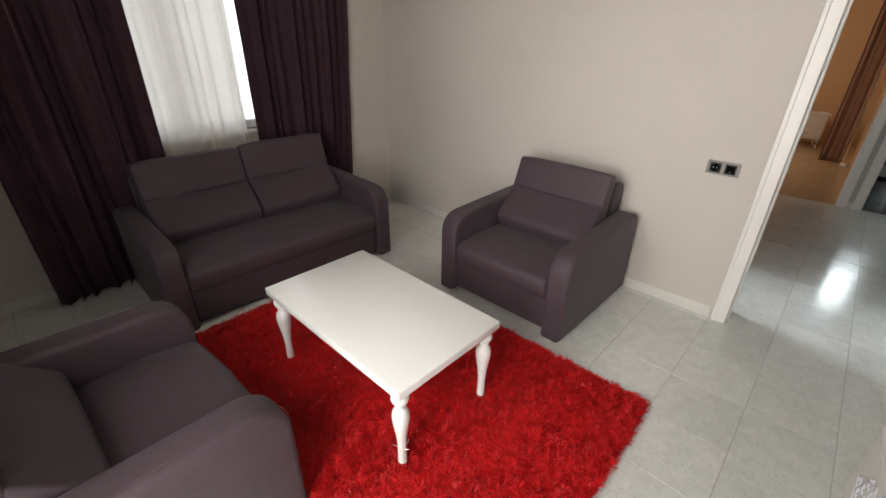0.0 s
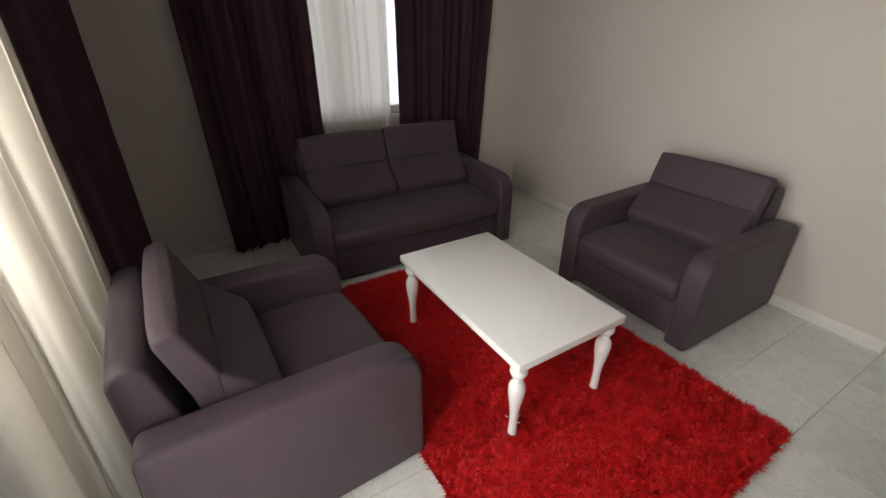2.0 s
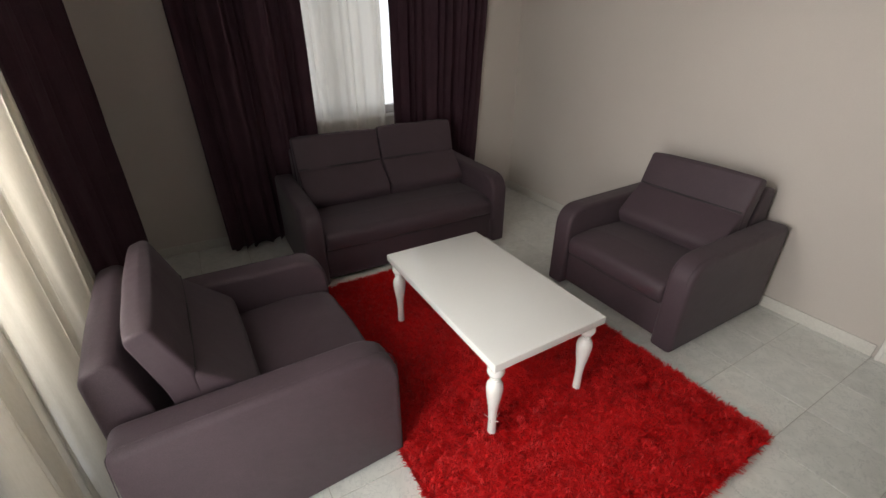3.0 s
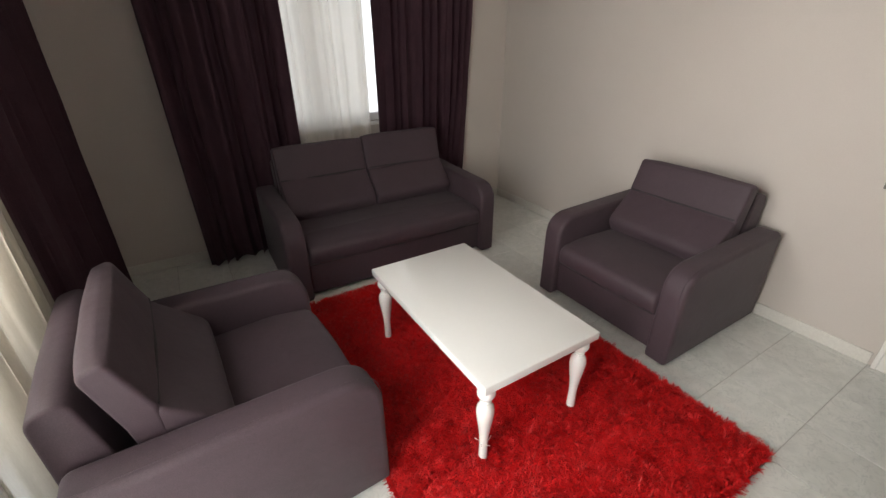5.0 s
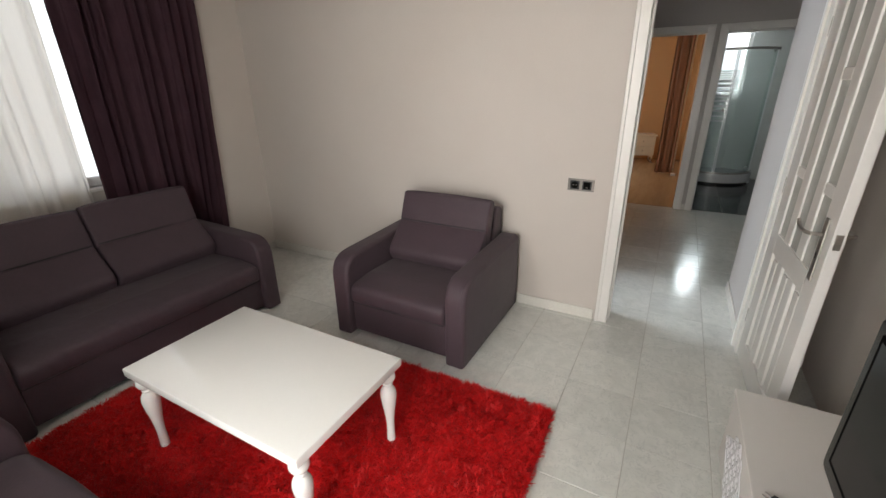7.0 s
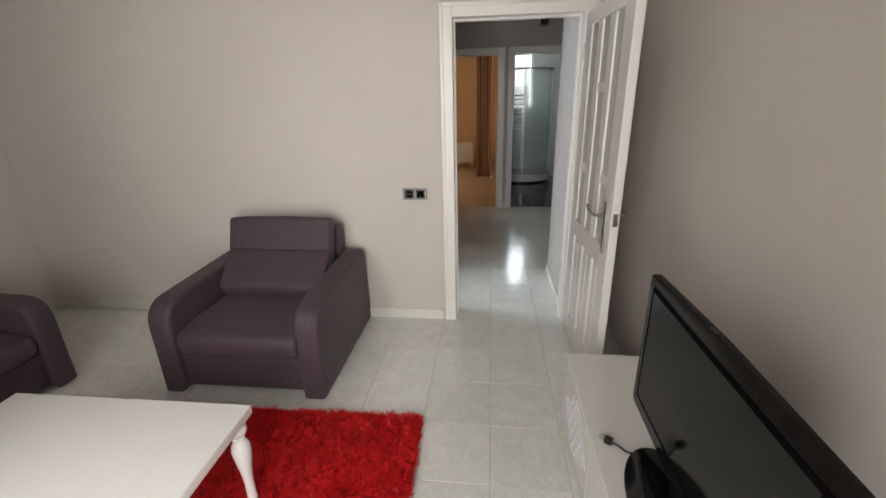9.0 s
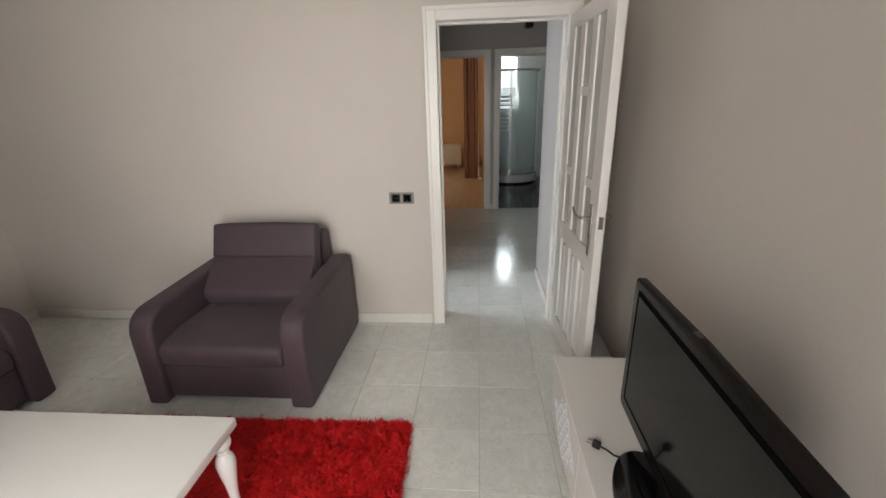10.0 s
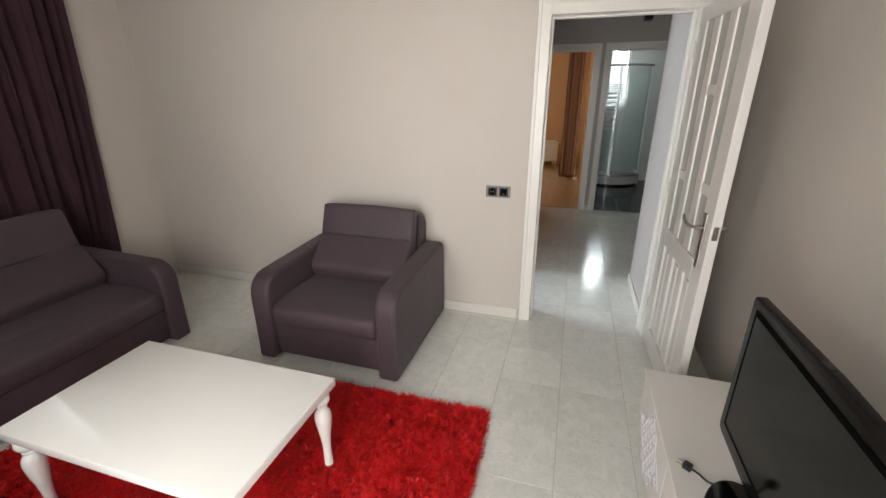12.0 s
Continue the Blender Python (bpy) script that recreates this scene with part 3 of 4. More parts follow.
# ---- curtains ----
def curtain(name, along_x, at, a0, a1, z0, z1, folds, amp, material, label, seed, flare0=0.0, flare1=0.0, hem=0.0, thick=0.0025, group="curtains", crumple=0.25, kick=0.0):
    """Hanging pleated cloth in the plane at; a0..a1 its span at the top, flare: how far each end moves at the foot."""
    c = tagged(new(name), label, "curtain", group)
    rng = random.Random(seed)
    nu, nv = folds * 18, 26
    jit = [rng.uniform(0.6, 1.35) for _ in range(folds + 2)]
    bm = bmesh.new()
    grid = []
    for j in range(nv + 1):
        f = j / nv
        row = []
        b0, b1 = a0 + flare0 * (1 - f) ** 1.6, a1 + flare1 * (1 - f) ** 1.6
        for i in range(nu + 1):
            u = i / nu
            k = u * folds
            warp = k + 0.30 * math.sin(2.1 * k + seed) + 0.10 * noise.noise(Vector((k * 0.9, f * 2.0, seed)))
            a = amp * jit[int(k)] * (0.75 + 0.35 * noise.noise(Vector((k * 0.7, f * 1.4, seed + 5))))
            s = math.sin(2 * math.pi * warp)
            d = a * (abs(s) ** 0.75) * (1 if s > 0 else -1) + amp * crumple * noise.noise(Vector((u * 9, f * 6, seed + 9))) + kick * (1 - u) * (1 - f) ** 3
            d += amp * 0.22 * math.sin(2 * math.pi * (2.37 * warp + 0.4 * noise.noise(Vector((k, f * 3, seed + 3))))) * (0.6 + 0.4 * math.sin(1.7 * k + seed))
            z = z0 + (z1 - z0) * f
            if j == 0:
                z += hem * (0.5 + 0.5 * math.sin(2 * math.pi * warp + 1.0))
            pos = b0 + (b1 - b0) * u + 0.3 * amp * math.cos(2 * math.pi * warp)
            row.append(bm.verts.new((pos, at + d, z) if along_x else (at + d, pos, z)))
        grid.append(row)
    for j in range(nv):
        for i in range(nu):
            bm.faces.new((grid[j][i], grid[j][i + 1], grid[j + 1][i + 1], grid[j + 1][i]))
    cloth = part("cloth", bm, material, c, smooth=False)
    cloth.data.polygons.foreach_set("use_smooth", [True] * len(cloth.data.polygons))
    if thick:
        sol = cloth.modifiers.new("thickness", "SOLIDIFY")
        sol.thickness = thick
    return c


DARKLAB = "dark aubergine floor-length curtain gathered in deep folds"
curtain("curtain", False, -3.252, -0.19, 0.635, 0.012, CZ - 0.06, 9, 0.050, CURTAIN, DARKLAB, 3, 0.03, 0.0, 0.035, kick=0.11, crumple=0.4)
curtain("curtain", False, -3.252, 1.30, 2.25, 0.012, CZ - 0.06, 10, 0.046, CURTAIN, DARKLAB, 8, 0.0, -0.12, 0.02)
curtain("sheer_curtain", False, -3.300, 0.40, 1.255, 0.03, CZ - 0.06, 9, 0.016, SHEER, "cream sheer voile curtain glowing with daylight", 12, thick=0.0, group="sheers")
curtain("curtain", True, -0.665, -3.22, -1.66, 0.012, CZ - 0.06, 12, 0.038, CURTAIN, DARKLAB, 17, 0.0, 0.0, 0.02)
curtain("sheer_curtain", True, -0.668, -1.72, -0.80, 0.02, CZ - 0.06, 9, 0.060, SHEER_DIMMED, "cream sheer voile curtain, toned down for the lamp behind it", 23, 0.0, 0.13, thick=0.0, crumple=0.12, group="sheers")


def rail(name, along_x, at, a0, a1):
    c = tagged(new(name), "white ceiling-mounted curtain rail", "curtain rail")
    for o in (-0.045, 0.03):
        part("track", boxes((a0, a1, at + o - 0.012, at + o + 0.012, CZ - 0.05, CZ) if along_x else (at + o - 0.012, at + o + 0.012, a0, a1, CZ - 0.05, CZ), bevel=0.003), PVC, c)
    return c


rail("curtain_rail", False, -3.29, -0.25, 2.3)
rail("curtain_rail", True, -0.672, -3.28, 0.85)

# ---- sockets ----
def socket_pair(m):
    """Local: x across, z up, wall plane y=0, front toward -y."""
    s = thing("wall_socket", m, "double wall socket in a silver frame with dark inserts", "socket")
    part("frame", boxes((-0.0815, 0.0815, -0.008, 0, -0.0385, 0.0385), bevel=0.003), PLATE, s)
    for cx in (-0.0375, 0.0375):
        ins = part("insert", boxes((cx - 0.029, cx + 0.029, -0.011, -0.004, -0.028, 0.028), bevel=0.002), BLACKP, s, "dark insert")
        if cx > 0:
            part("rocker", boxes((cx - 0.021, cx + 0.021, -0.013, -0.010, -0.021, 0.021), bevel=0.0015), RIM, ins)
            part("mark", boxes((cx - 0.006, cx + 0.006, -0.0135, -0.0125, -0.014, -0.011)), PLATE, ins)
            continue
        ring = lathe([(0.0225, 0.0), (0.0225, 0.0035), (0.0195, 0.0035), (0.0190, 0.001)], 24)
        bmesh.ops.transform(ring, matrix=pose(cx, -0.0105, 0, 90), verts=ring.verts)
        part("socket_ring", ring, RIM, ins, smooth=True)
        for px in (-0.0095, 0.0095):
            hole = lathe([(0.0028, 0.0), (0.0028, 0.0012)], 8)
            bmesh.ops.transform(hole, matrix=pose(cx + px, -0.0112, 0, 90), verts=hole.verts)
            part("pin_hole", hole, STEEL, ins)
    return s


socket_pair(pose(-0.392, NY, 0.925))

# ---- television unit ----
def tv_unit():
    x0, x1, y0, y1, h = 0.475, 0.895, 0.17, 1.735, 0.36
    u = tagged(new("tv_unit"), "low white gloss television unit with patterned doors", "tv stand")
    part("top", box(bmesh.new(), x0 - 0.006, x1, y0 - 0.005, y1 + 0.005, h - 0.025, h, 0.003), STANDWHITE, u)
    part("side_panel", boxes((x0 + 0.02, x1, y0, y0 + 0.018, 0.02, h - 0.0255), bevel=0.001), STANDWHITE, u)
    part("side_panel", boxes((x0 + 0.02, x1, y1 - 0.018, y1, 0.02, h - 0.0255), bevel=0.001), STANDWHITE, u)
    part("bottom_panel", boxes((x0 + 0.02, x1, y0 + 0.018, y1 - 0.018, 0.02, 0.038), bevel=0.001), STANDWHITE, u)
    part("back_panel", boxes((x1 - 0.008, x1, y0 + 0.018, y1 - 0.018, 0.038, h - 0.0255)), STANDWHITE, u)
    part("plinth", boxes((x0 + 0.05, x1 - 0.05, y0 + 0.03, y1 - 0.03, 0.0, 0.0195), bevel=0.001), STANDWHITE, u)
    n = 3
    dw = (y1 - y0) / n
    for k in range(n):
        a, b = y0 + k * dw + 0.002, y0 + (k + 1) * dw - 0.002
        d = part("door", box(bmesh.new(), x0, x0 + 0.0185, a, b, 0.022, h - 0.028, 0.002), STANDWHITE, u)
        if k == n - 1:
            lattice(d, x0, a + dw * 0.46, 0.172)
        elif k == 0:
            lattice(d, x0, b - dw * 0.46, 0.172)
    return u


ORN = surface("carved_white", (0.80, 0.80, 0.82), (0.86, 0.86, 0.88), 0.25, 30, 200, 0.1)
# grey ground: the shade between the tracery is put into its colour
ORNSHADE = surface("carved_shade", (0.42, 0.42, 0.46), (0.52, 0.52, 0.56), 0.4, 30, 200, 0.1)


def lattice(door, x, cy, cz):
    """Pointed oval of pierced tracery standing just proud of the door."""
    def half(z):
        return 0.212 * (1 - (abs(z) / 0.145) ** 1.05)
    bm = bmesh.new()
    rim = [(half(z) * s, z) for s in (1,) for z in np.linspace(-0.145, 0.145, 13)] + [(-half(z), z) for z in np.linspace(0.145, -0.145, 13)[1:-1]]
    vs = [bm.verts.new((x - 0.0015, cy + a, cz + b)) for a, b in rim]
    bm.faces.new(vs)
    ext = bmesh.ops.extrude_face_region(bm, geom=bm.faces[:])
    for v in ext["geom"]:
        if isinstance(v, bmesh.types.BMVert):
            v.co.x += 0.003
    part("ornament_shade", bm, ORNSHADE, door, "carved ground, its shade put into the grey")
    bars = bmesh.new()

    def bar(a, b, w):
        a, b = Vector(a), Vector(b)
        d = (b - a)
        n = Vector((-d.y, d.x)).normalized() * w
        q = [a + n, b + n, b - n, a - n]
        lo = [bars.verts.new((x - 0.0012, cy + p.x, cz + p.y)) for p in q]
        hi = [bars.verts.new((x - 0.0045, cy + p.x, cz + p.y)) for p in q]
        bars.faces.new(hi)
        for i in range(4):
            bars.faces.new((lo[i], lo[(i + 1) % 4], hi[(i + 1) % 4], hi[i]))
    for a, b in zip(rim, rim[1:] + rim[:1]):
        bar(a, b, 0.004)
    step = 0.056
    for i in range(-7, 8):
        for j in range(-5, 6):
            c = Vector(((i + 0.5 * (j % 2)) * step, j * step * 0.86))
            if abs(c.x) > half(c.y) - 0.006 or abs(c.y) > 0.130:
                continue
            r = 0.0275
            pts = [c + Vector((r * math.cos(a), r * math.sin(a))) for a in [math.pi / 6 + k * math.pi / 3 for k in range(6)]]
            for k in range(6):
                bar(pts[k], pts[(k + 1) % 6], 0.0040)
            for k in range(0, 6, 2):
                bar(c, pts[k], 0.0034)
    part("ornament", bars, ORN, door, "white pierced tracery ornament")


tv_unit()


def television(m):
    """Local: screen faces -x, width along y, centred; z=0 on the unit's top."""
    t = thing("television", m, "black flat-screen television on an oval pedestal", "television")
    w, z0, z1 = 0.865, 0.066, 0.596
    body = prism(rounded([(-w / 2, z0), (-w / 2, z1 - 0.012), (0, z1), (w / 2, z1 - 0.012), (w / 2, z0), (0, z0 - 0.012)], [0.03, 0.020, 0, 0.020, 0.03, 0], 6), -0.0, 0.032, 0.007, 3)
    part("body", body, TVBEZEL, t, smooth=True)
    back = box(bmesh.new(), 0.032, 0.085, -w / 2 + 0.08, w / 2 - 0.08, z0 + 0.05, z1 - 0.12, 0.02, 3)
    part("back_housing", back, BLACKP, t, smooth=True)
    b = 0.050
    part("screen_rim", boxes((-0.003, 0.0005, -w / 2 + b - 0.010, w / 2 - b + 0.010, z0 + b - 0.004, z1 - b + 0.004), bevel=0.001), RIM, t)
    part("screen", boxes((-0.0045, -0.003, -w / 2 + b + 0.007, w / 2 - b - 0.007, z0 + b + 0.012, z1 - b - 0.010)), SCREEN, t, "dark switched-off screen")
    part("button", boxes((0.008, 0.022, 0.02, 0.055, z1 - 0.006, z1 + 0.001), bevel=0.001), BLACKP, t)
    neck = box(bmesh.new(), 0.012, 0.05, -0.09, 0.09, 0.012, z0 + 0.03, 0.006, 2)
    part("neck", neck, GLOSSB, t)
    foot = lathe([(0.98, 0.0), (1.0, 0.004), (0.995, 0.010), (0.96, 0.014), (0.5, 0.018), (0.1, 0.019)], 48)
    bmesh.ops.transform(foot, matrix=Matrix.Diagonal((0.128, 0.245, 1, 1)), verts=foot.verts)
    part("pedestal", foot, GLOSSB, t, "glossy black oval pedestal", True)
    part("sticker", boxes((-0.062, -0.018, -0.018, 0.03, 0.0165, 0.0195)), STICKER, t, "small blue and white sticker")
    return t


television(pose(0.648, 0.925, 0.36))

cord = tagged(new("power_cord"), "black power cord with a two-pin plug lying on the unit", "cable")
part("cable", tube([(0.532, 1.180, 0.374), (0.555, 1.166, 0.371), (0.572, 1.148, 0.367), (0.60, 1.140, 0.365), (0.66, 1.150, 0.365), (0.73, 1.13, 0.365), (0.80, 1.05, 0.365)], 0.0035, 8), BLACKP, cord, smooth=True)
plug = bmesh.new()
box(plug, -0.014, 0.014, -0.012, 0.012, -0.012, 0.012, 0.005, 3)
bmesh.ops.transform(plug, matrix=pose(0.524, 1.186, 0.375, 0, 0, -35), verts=plug.verts)
pl = part("plug", plug, BLACKP, cord, "moulded black plug", True)
for o in (-0.008, 0.008):
    pin = tube([(-0.014, o, 0), (-0.034, o, 0)], 0.0022, 8)
    bmesh.ops.transform(pin, matrix=pose(0.524, 1.186, 0.375, 0, 0, -35), verts=pin.verts)
    part("pin", pin, STEEL, pl)

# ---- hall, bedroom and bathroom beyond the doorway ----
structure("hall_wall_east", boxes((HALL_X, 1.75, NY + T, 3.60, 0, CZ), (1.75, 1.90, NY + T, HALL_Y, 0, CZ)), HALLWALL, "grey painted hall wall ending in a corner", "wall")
BED_R, BATH_L, BATH_R, INNER_H = 0.20, 0.395, 1.14, 2.03
BED_L = BED_R - 0.78
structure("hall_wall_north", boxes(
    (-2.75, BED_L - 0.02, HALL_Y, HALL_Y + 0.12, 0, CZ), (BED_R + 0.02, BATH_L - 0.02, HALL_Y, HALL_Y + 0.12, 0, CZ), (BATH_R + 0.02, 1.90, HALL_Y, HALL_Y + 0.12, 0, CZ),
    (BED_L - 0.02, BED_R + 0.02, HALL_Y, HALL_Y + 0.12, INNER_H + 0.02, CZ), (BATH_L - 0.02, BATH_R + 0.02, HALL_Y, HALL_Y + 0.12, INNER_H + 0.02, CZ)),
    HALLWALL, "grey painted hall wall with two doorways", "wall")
# out of view; its opening is on the side the bluish light comes from
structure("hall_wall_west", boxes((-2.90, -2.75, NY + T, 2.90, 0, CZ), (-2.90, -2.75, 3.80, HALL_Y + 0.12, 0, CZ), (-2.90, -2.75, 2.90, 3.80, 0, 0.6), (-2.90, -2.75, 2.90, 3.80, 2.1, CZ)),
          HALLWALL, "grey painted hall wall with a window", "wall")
# unseen wall, added so the side light stops partway along the floor
structure("hall_light_partition", boxes((-0.85, -0.70, 3.52, HALL_Y, 0, CZ)), HALLWALL, "unseen grey partition that ends the side light on the hall floor", "wall")
structure("hall_ceiling", boxes((-2.90, 1.90, NY + T, HALL_Y + 0.12, CZ, CZ + 0.12)), CEIL, "plain hall ceiling, toned down like the room's", "ceiling")
for nm, a, b in (("door_frame_2", BED_L, BED_R), ("door_frame_3", BATH_L, BATH_R)):
    fr = tagged(new(nm), "white painted door frame at the end of the hall", "door frame", kind="structure")
    lining(fr, a, b, HALL_Y - 0.002, HALL_Y + 0.122, INNER_H)
    casing(fr, a, b, HALL_Y, -1, INNER_H, 0.075)
part("strike_plate", boxes((BED_R - 0.002, BED_R, HALL_Y + 0.03, HALL_Y + 0.05, 0.95, 1.07)), STEEL, fr)
skirting("baseboard_hall", (HALL_X - SK, HALL_X, NY + T + 0.03, 3.60, 0, SH), (BED_R + 0.075, BATH_L - 0.075, HALL_Y - SK, HALL_Y, 0, SH))
det = thing("ceiling_detector", pose(0.74, 5.86, 2.375), "small dark box fixed high on the hall wall", "wall box")
part("box", box(bmesh.new(), -0.045, 0.045, -0.05, 0.09, -0.05, 0.07, 0.008), BLACKP, det)

# bedroom
structure("bedroom_wall", boxes((-2.2, 0.275, 10.0, 10.12, 0, CZ), (0.22, 0.275, HALL_Y + 0.12, 10.0, 0, CZ), (-2.32, -2.2, HALL_Y + 0.12, 10.12, 0, CZ)), ORANGE, "warm orange painted bedroom wall", "wall")
structure("bedroom_floor", boxes((-2.2, 0.22, HALL_Y + 0.06, 10.0, -0.03, 0.0)), LAMINATE, "honey brown bedroom floor", "floor")
structure("bedroom_ceiling", boxes((-2.32, 0.28, HALL_Y + 0.12, 10.12, CZ, CZ + 0.1)), CEIL, "plain bedroom ceiling", "ceiling")
curtain("curtain", True, 8.35, -0.17, 0.09, 0.02, CZ - 0.1, 3, 0.03, BEDCURT, "reddish brown bedroom curtain hanging to the floor", 31)
curtain("sheer_curtain", True, 8.37, 0.10, 0.125, 0.05, CZ - 0.1, 2, 0.003, SHEER, "thin pale sheer beside the bedroom curtain", 37, thick=0.0, group="sheers")


def nightstand(m):
    n = thing("nightstand", m, "small cream nightstand with drawers on curved legs", "nightstand")
    part("body", box(bmesh.new(), -0.22, 0.22, -0.18, 0.18, 0.14, 0.52, 0.006), BEDWHITE, n)
    part("top", box(bmesh.new(), -0.24, 0.24, -0.20, 0.20, 0.52, 0.55, 0.006), BEDWHITE, n)
    for z in (0.16, 0.34):
        d = part("drawer", box(bmesh.new(), -0.20, 0.20, -0.192, -0.1801, z, z + 0.165, 0.004), BEDWHITE, n)
        part("knob", lathe([(0.006, 0), (0.012, 0.012), (0.008, 0.02)], 12), STEEL, d).matrix_local = pose(0, -0.192, z + 0.08, 90)
    for sx in (-1, 1):
        for sy in (-1, 1):
            part("leg", tube([(sx * 0.18, sy * 0.14, 0.14), (sx * 0.20, sy * 0.16, 0.09), (sx * 0.185, sy * 0.145, 0.04), (sx * 0.20, sy * 0.16, 0.0)], 0.016, 8), BEDWHITE, n)
    return n


nightstand(pose(-0.52, 9.55, 0, 0, 0, 12))
doorstop = thing("door_stop", pose(0.13, 8.22, 0), "small white block on the bedroom floor", "door stop")
part("block", box(bmesh.new(), -0.035, 0.035, -0.03, 0.03, 0, 0.045, 0.008), TRIM, doorstop)

# bathroom
structure("bath_wall", boxes((0.28, 0.34, HALL_Y + 0.12, 8.62, 0, CZ), (0.34, 0.48, 8.50, 8.62, 0, CZ), (0.88, 1.55, 8.50, 8.62, 0, CZ), (0.48, 0.88, 8.50, 8.62, 0, 1.30), (0.48, 0.88, 8.50, 8.62, 2.26, CZ)),
          BATHWALL, "pale green-white tiled bathroom wall", "wall")
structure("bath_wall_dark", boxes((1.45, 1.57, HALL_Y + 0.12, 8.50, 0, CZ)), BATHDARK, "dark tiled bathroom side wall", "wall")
structure("bath_ceiling", boxes((0.28, 1.57, HALL_Y + 0.12, 8.62, CZ, CZ + 0.1)), CEIL, "plain bathroom ceiling", "ceiling")
window("window_3", True, 8.56, 0.48, 0.88, 1.30, 2.26, (), "small white bathroom window with a blind")
blind = tagged(new("window_blind"), "white slatted blind across the lower window", "blind")
for k in range(13):
    part("slat", boxes((0.50, 0.86, 8.46, 8.48, 1.26 + 0.033 * k, 1.282 + 0.033 * k), bevel=0.002), PVC, blind)


def shower(m):
    """Quarter-round cabin; local origin at the middle of its curved front's chord, front toward -y."""
    s = thing("shower_cabin", m, "curved glass shower cabin with chrome frame on a white tray", "shower")
    R, n, A0, A1 = 0.50, 24, 222, 342

    def arc(r, a0, a1, z0, z1, t, name, mat, label=""):
        bm = bmesh.new()
        rows = []
        for k in range(n + 1):
            a = radians(a0 + (a1 - a0) * k / n)
            rows.append([bm.verts.new((rr * math.cos(a), rr * math.sin(a), z)) for rr, z in ((r, z0), (r, z1), (r - t, z1), (r - t, z0))])
        for p, q in zip(rows, rows[1:]):
            for i in range(4):
                bm.faces.new((p[i], q[i], q[(i + 1) % 4], p[(i + 1) % 4]))
        bm.faces.new(rows[0])
        bm.faces.new(rows[-1][::-1])
        return part(name, bm, mat, s, label, True)
    arc(R + 0.03, A0, A1, 0.035, 0.17, 0.06, "tray_apron", CERAMIC, "white moulded tray apron")
    arc(R, A0, A1, 0.0, 0.035, 0.05, "tray_base", BLACKP)
    arc(R + 0.012, A0, A1, 0.17, 0.195, 0.03, "bottom_rail", STEEL)
    arc(R + 0.012, A0, A1, 1.93, 1.965, 0.03, "top_rail", STEEL)
    arc(R, A0, 266, 0.195, 1.93, 0.006, "glass_panel", SHOWERGLASS, "greenish fixed glass")
    door = arc(R - 0.012, 264, A1 - 1, 0.195, 1.93, 0.006, "glass_door", SHOWERGLASS, "greenish curved sliding glass")
    for a in (265, 267.5, A1 - 1):
        arc(R + 0.004, a - 0.8, a + 0.8, 0.195, 1.93, 0.02, "upright", CERAMIC)
    for k in range(9):
        arc(R + 0.003, A0, 264, 0.95 + 0.07 * k, 0.975 + 0.07 * k, 0.002, "frosted_stripe", CERAMIC)
    xe, ye = R * math.cos(radians(A1)), R * math.sin(radians(A1))
    part("side_glass", boxes((xe - 0.003, xe + 0.003, ye, 0.27, 0.195, 1.93)), SHOWERGLASS, s, "greenish side glass")
    part("side_rail", boxes((xe - 0.012, xe + 0.012, ye, 0.27, 1.93, 1.965), bevel=0.003), STEEL, s)
    part("side_apron", boxes((xe - 0.03, xe + 0.03, ye, 0.27, 0.0, 0.195), bevel=0.01), CERAMIC, s)
    a = radians(261)
    part("knob", lathe([(0.012, 0), (0.024, 0.02), (0.018, 0.035)], 12), STEEL, door, smooth=True).matrix_local = pose(R * math.cos(a), R * math.sin(a), 1.12, 90, 0, 0)
    part("tray_floor", lathe([(0.44, 0.05), (0.44, 0.14)], 40), CERAMIC, s)
    return s


shower(pose(0.705, 8.22, 0))

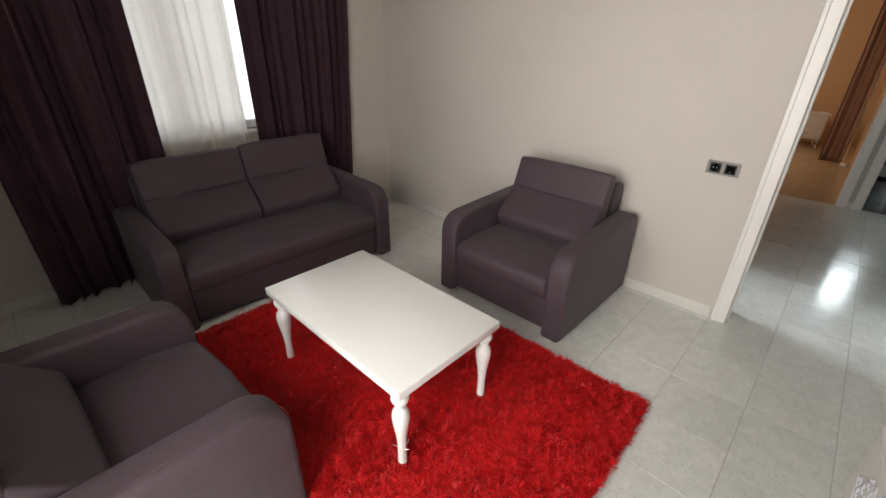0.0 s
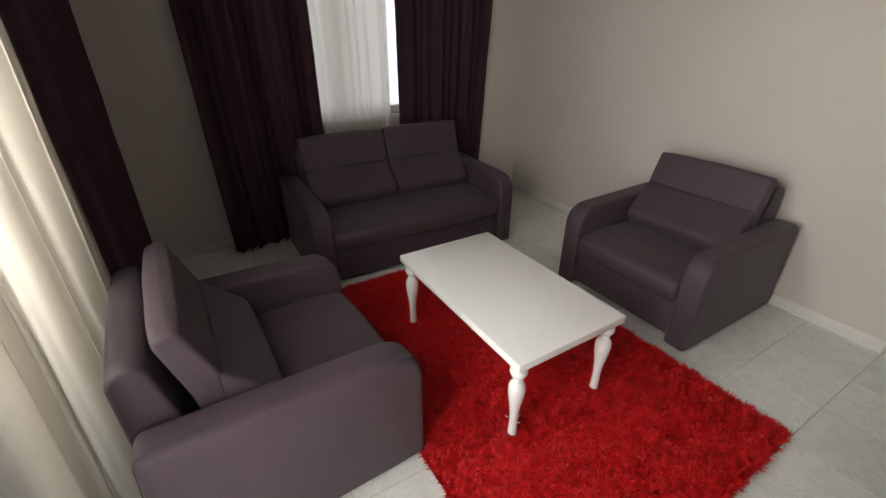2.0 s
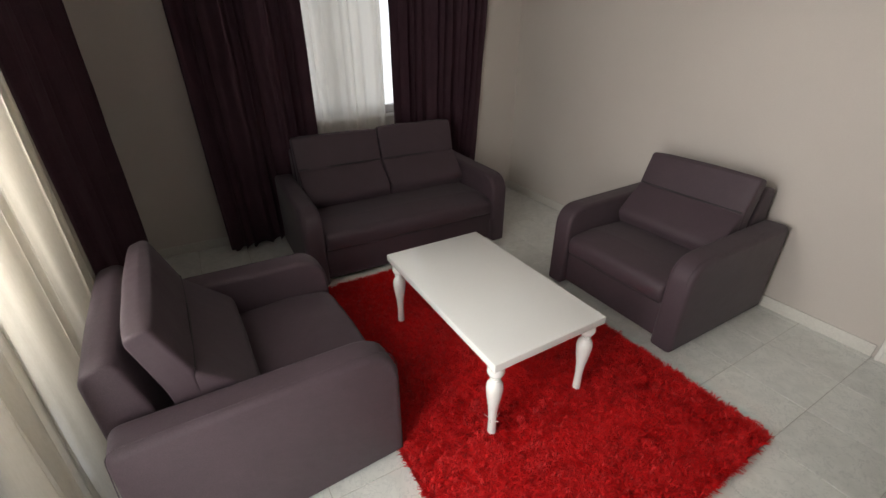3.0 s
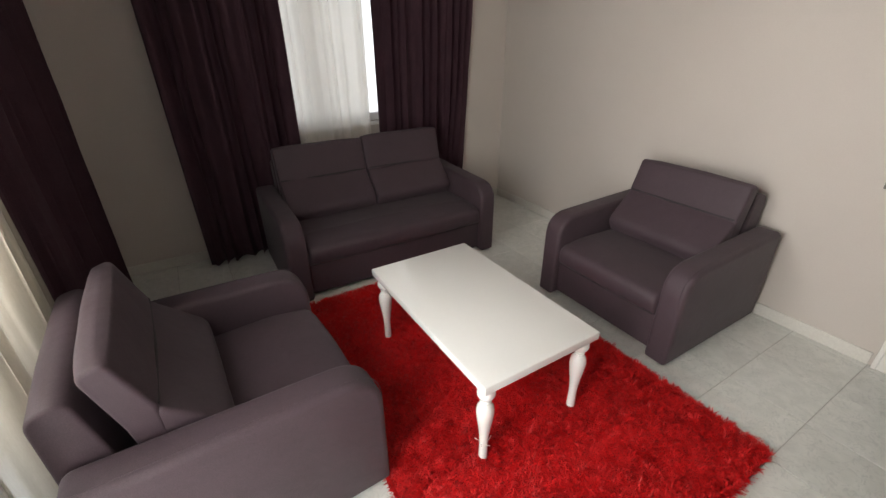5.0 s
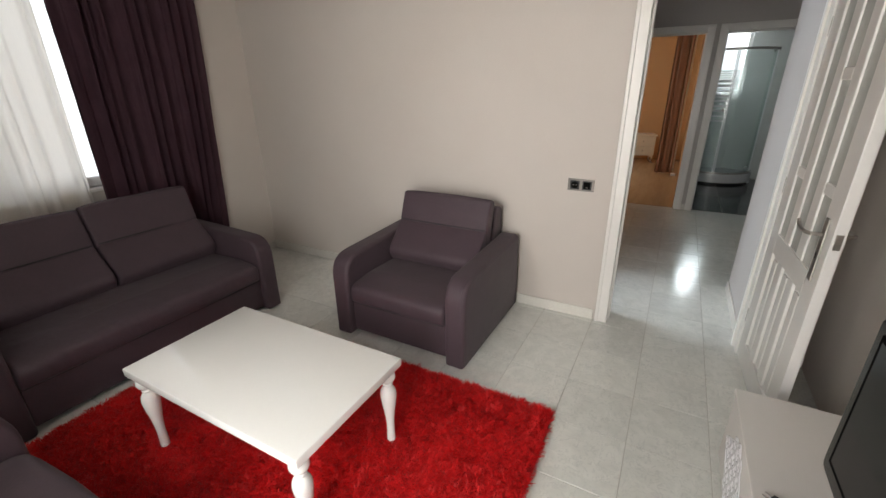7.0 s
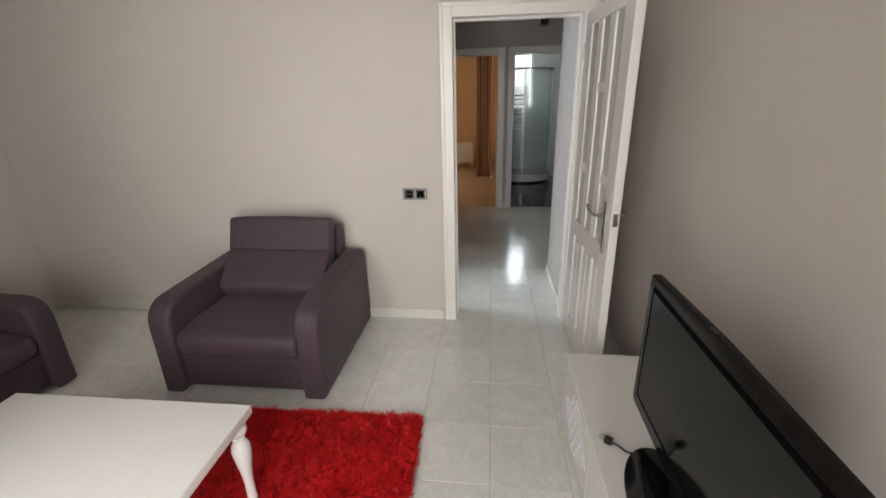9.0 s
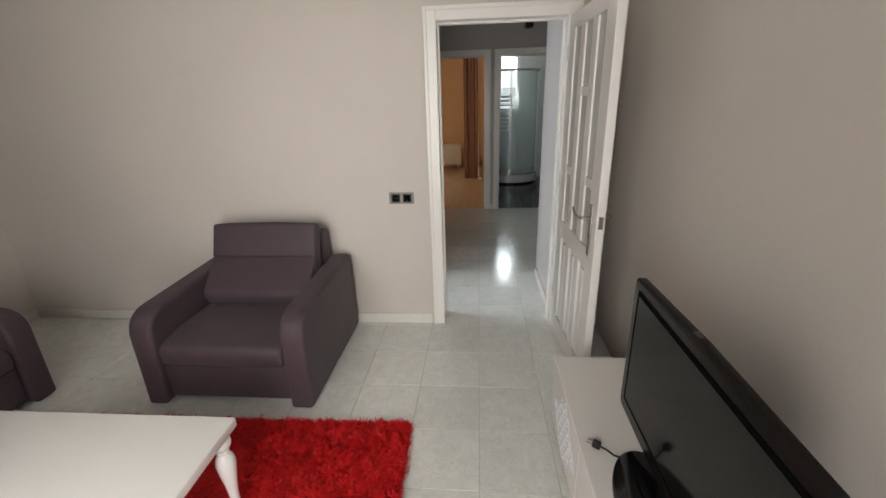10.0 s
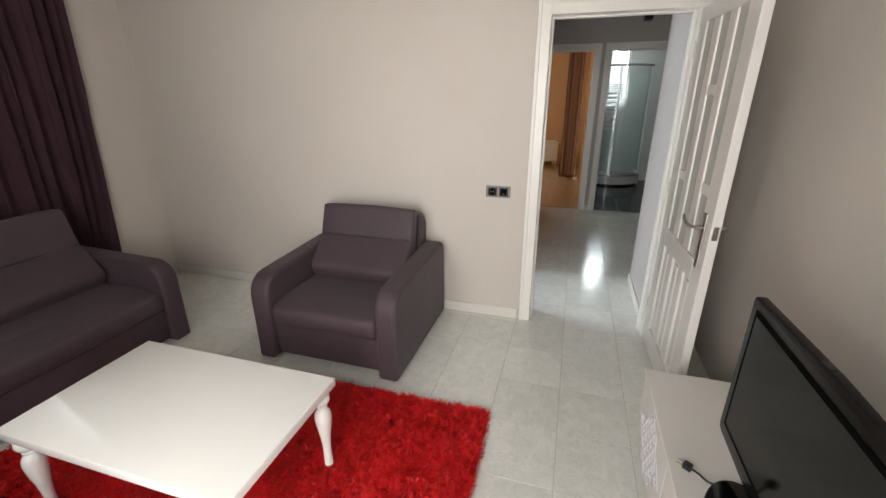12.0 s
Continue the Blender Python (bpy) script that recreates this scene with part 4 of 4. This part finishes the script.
# plain bright distance outside the windows
structure("backdrop_west", boxes((-7.2, -7.0, -8, 9, -0.3, 9)), GLARE, "overexposed daylight outside the window", "backdrop")
structure("backdrop_north", boxes((-6, 6, 13.0, 13.2, -0.3, 9)), GLARE, "overexposed daylight outside the bathroom window", "backdrop")
# ground outside
structure("ground", boxes((-60, 60, -60, 60, -0.35, -0.30)), OUTSIDE, "sunlit pale ground outside the house", "ground")

# ---- floor and its tiles ----
floor = structure("floor", boxes((WX - 0.1, EX + 0.1, SY - 0.1, NY + T, -0.06, -0.003), (-2.85, 1.85, NY + T, HALL_Y + 0.06, -0.06, -0.003)), GROUT, "pale marbled ceramic tile floor with thin grout lines", "floor")
S = 1 / 3
X0, Y0 = 0.115, 1.625
tile_bm = box(bmesh.new(), -S / 2 + 0.0012, S / 2 - 0.0012, -S / 2 + 0.0012, S / 2 - 0.0012, -0.010, 0.0, 0.0012, 1)
tile_mesh = bpy.data.meshes.new("tile")
tile_bm.to_mesh(tile_mesh)
tile_bm.free()
tile_mesh.materials.append(TILE)
rng = random.Random(2)
for i in range(-12, 6):
    for j in range(-8, 14):
        cx, cy = X0 + (i + 0.5) * S, Y0 + (j + 0.5) * S
        inside = (WX - S / 2 < cx < EX + S / 2 and SY - S / 2 < cy <= NY + 0.2) or (-1.4 < cx < 1.8 and NY + 0.2 < cy < HALL_Y + 0.02)
        if not inside:
            continue
        t = new("tile", tile_mesh)
        t.parent = floor
        t.location = (cx, cy, rng.uniform(-0.0006, 0.0))

bath_floor = structure("bath_floor", boxes((0.28, 1.57, HALL_Y + 0.06, 8.62, -0.06, -0.003)), GROUT, "dark glossy tiled bathroom floor", "floor")
B = 0.40
bt = box(bmesh.new(), -B / 2 + 0.002, B / 2 - 0.002, -B / 2 + 0.002, B / 2 - 0.002, -0.010, 0.001, 0.0012, 1)
bt_mesh = bpy.data.meshes.new("bath_tile")
bt.to_mesh(bt_mesh)
bt.free()
bt_mesh.materials.append(BATHTILE)
for i in range(3):
    for j in range(6):
        t = new("bath_tile", bt_mesh)
        t.parent = bath_floor
        t.location = (0.54 + (i + 0.0) * B, HALL_Y + 0.26 + j * B, 0)
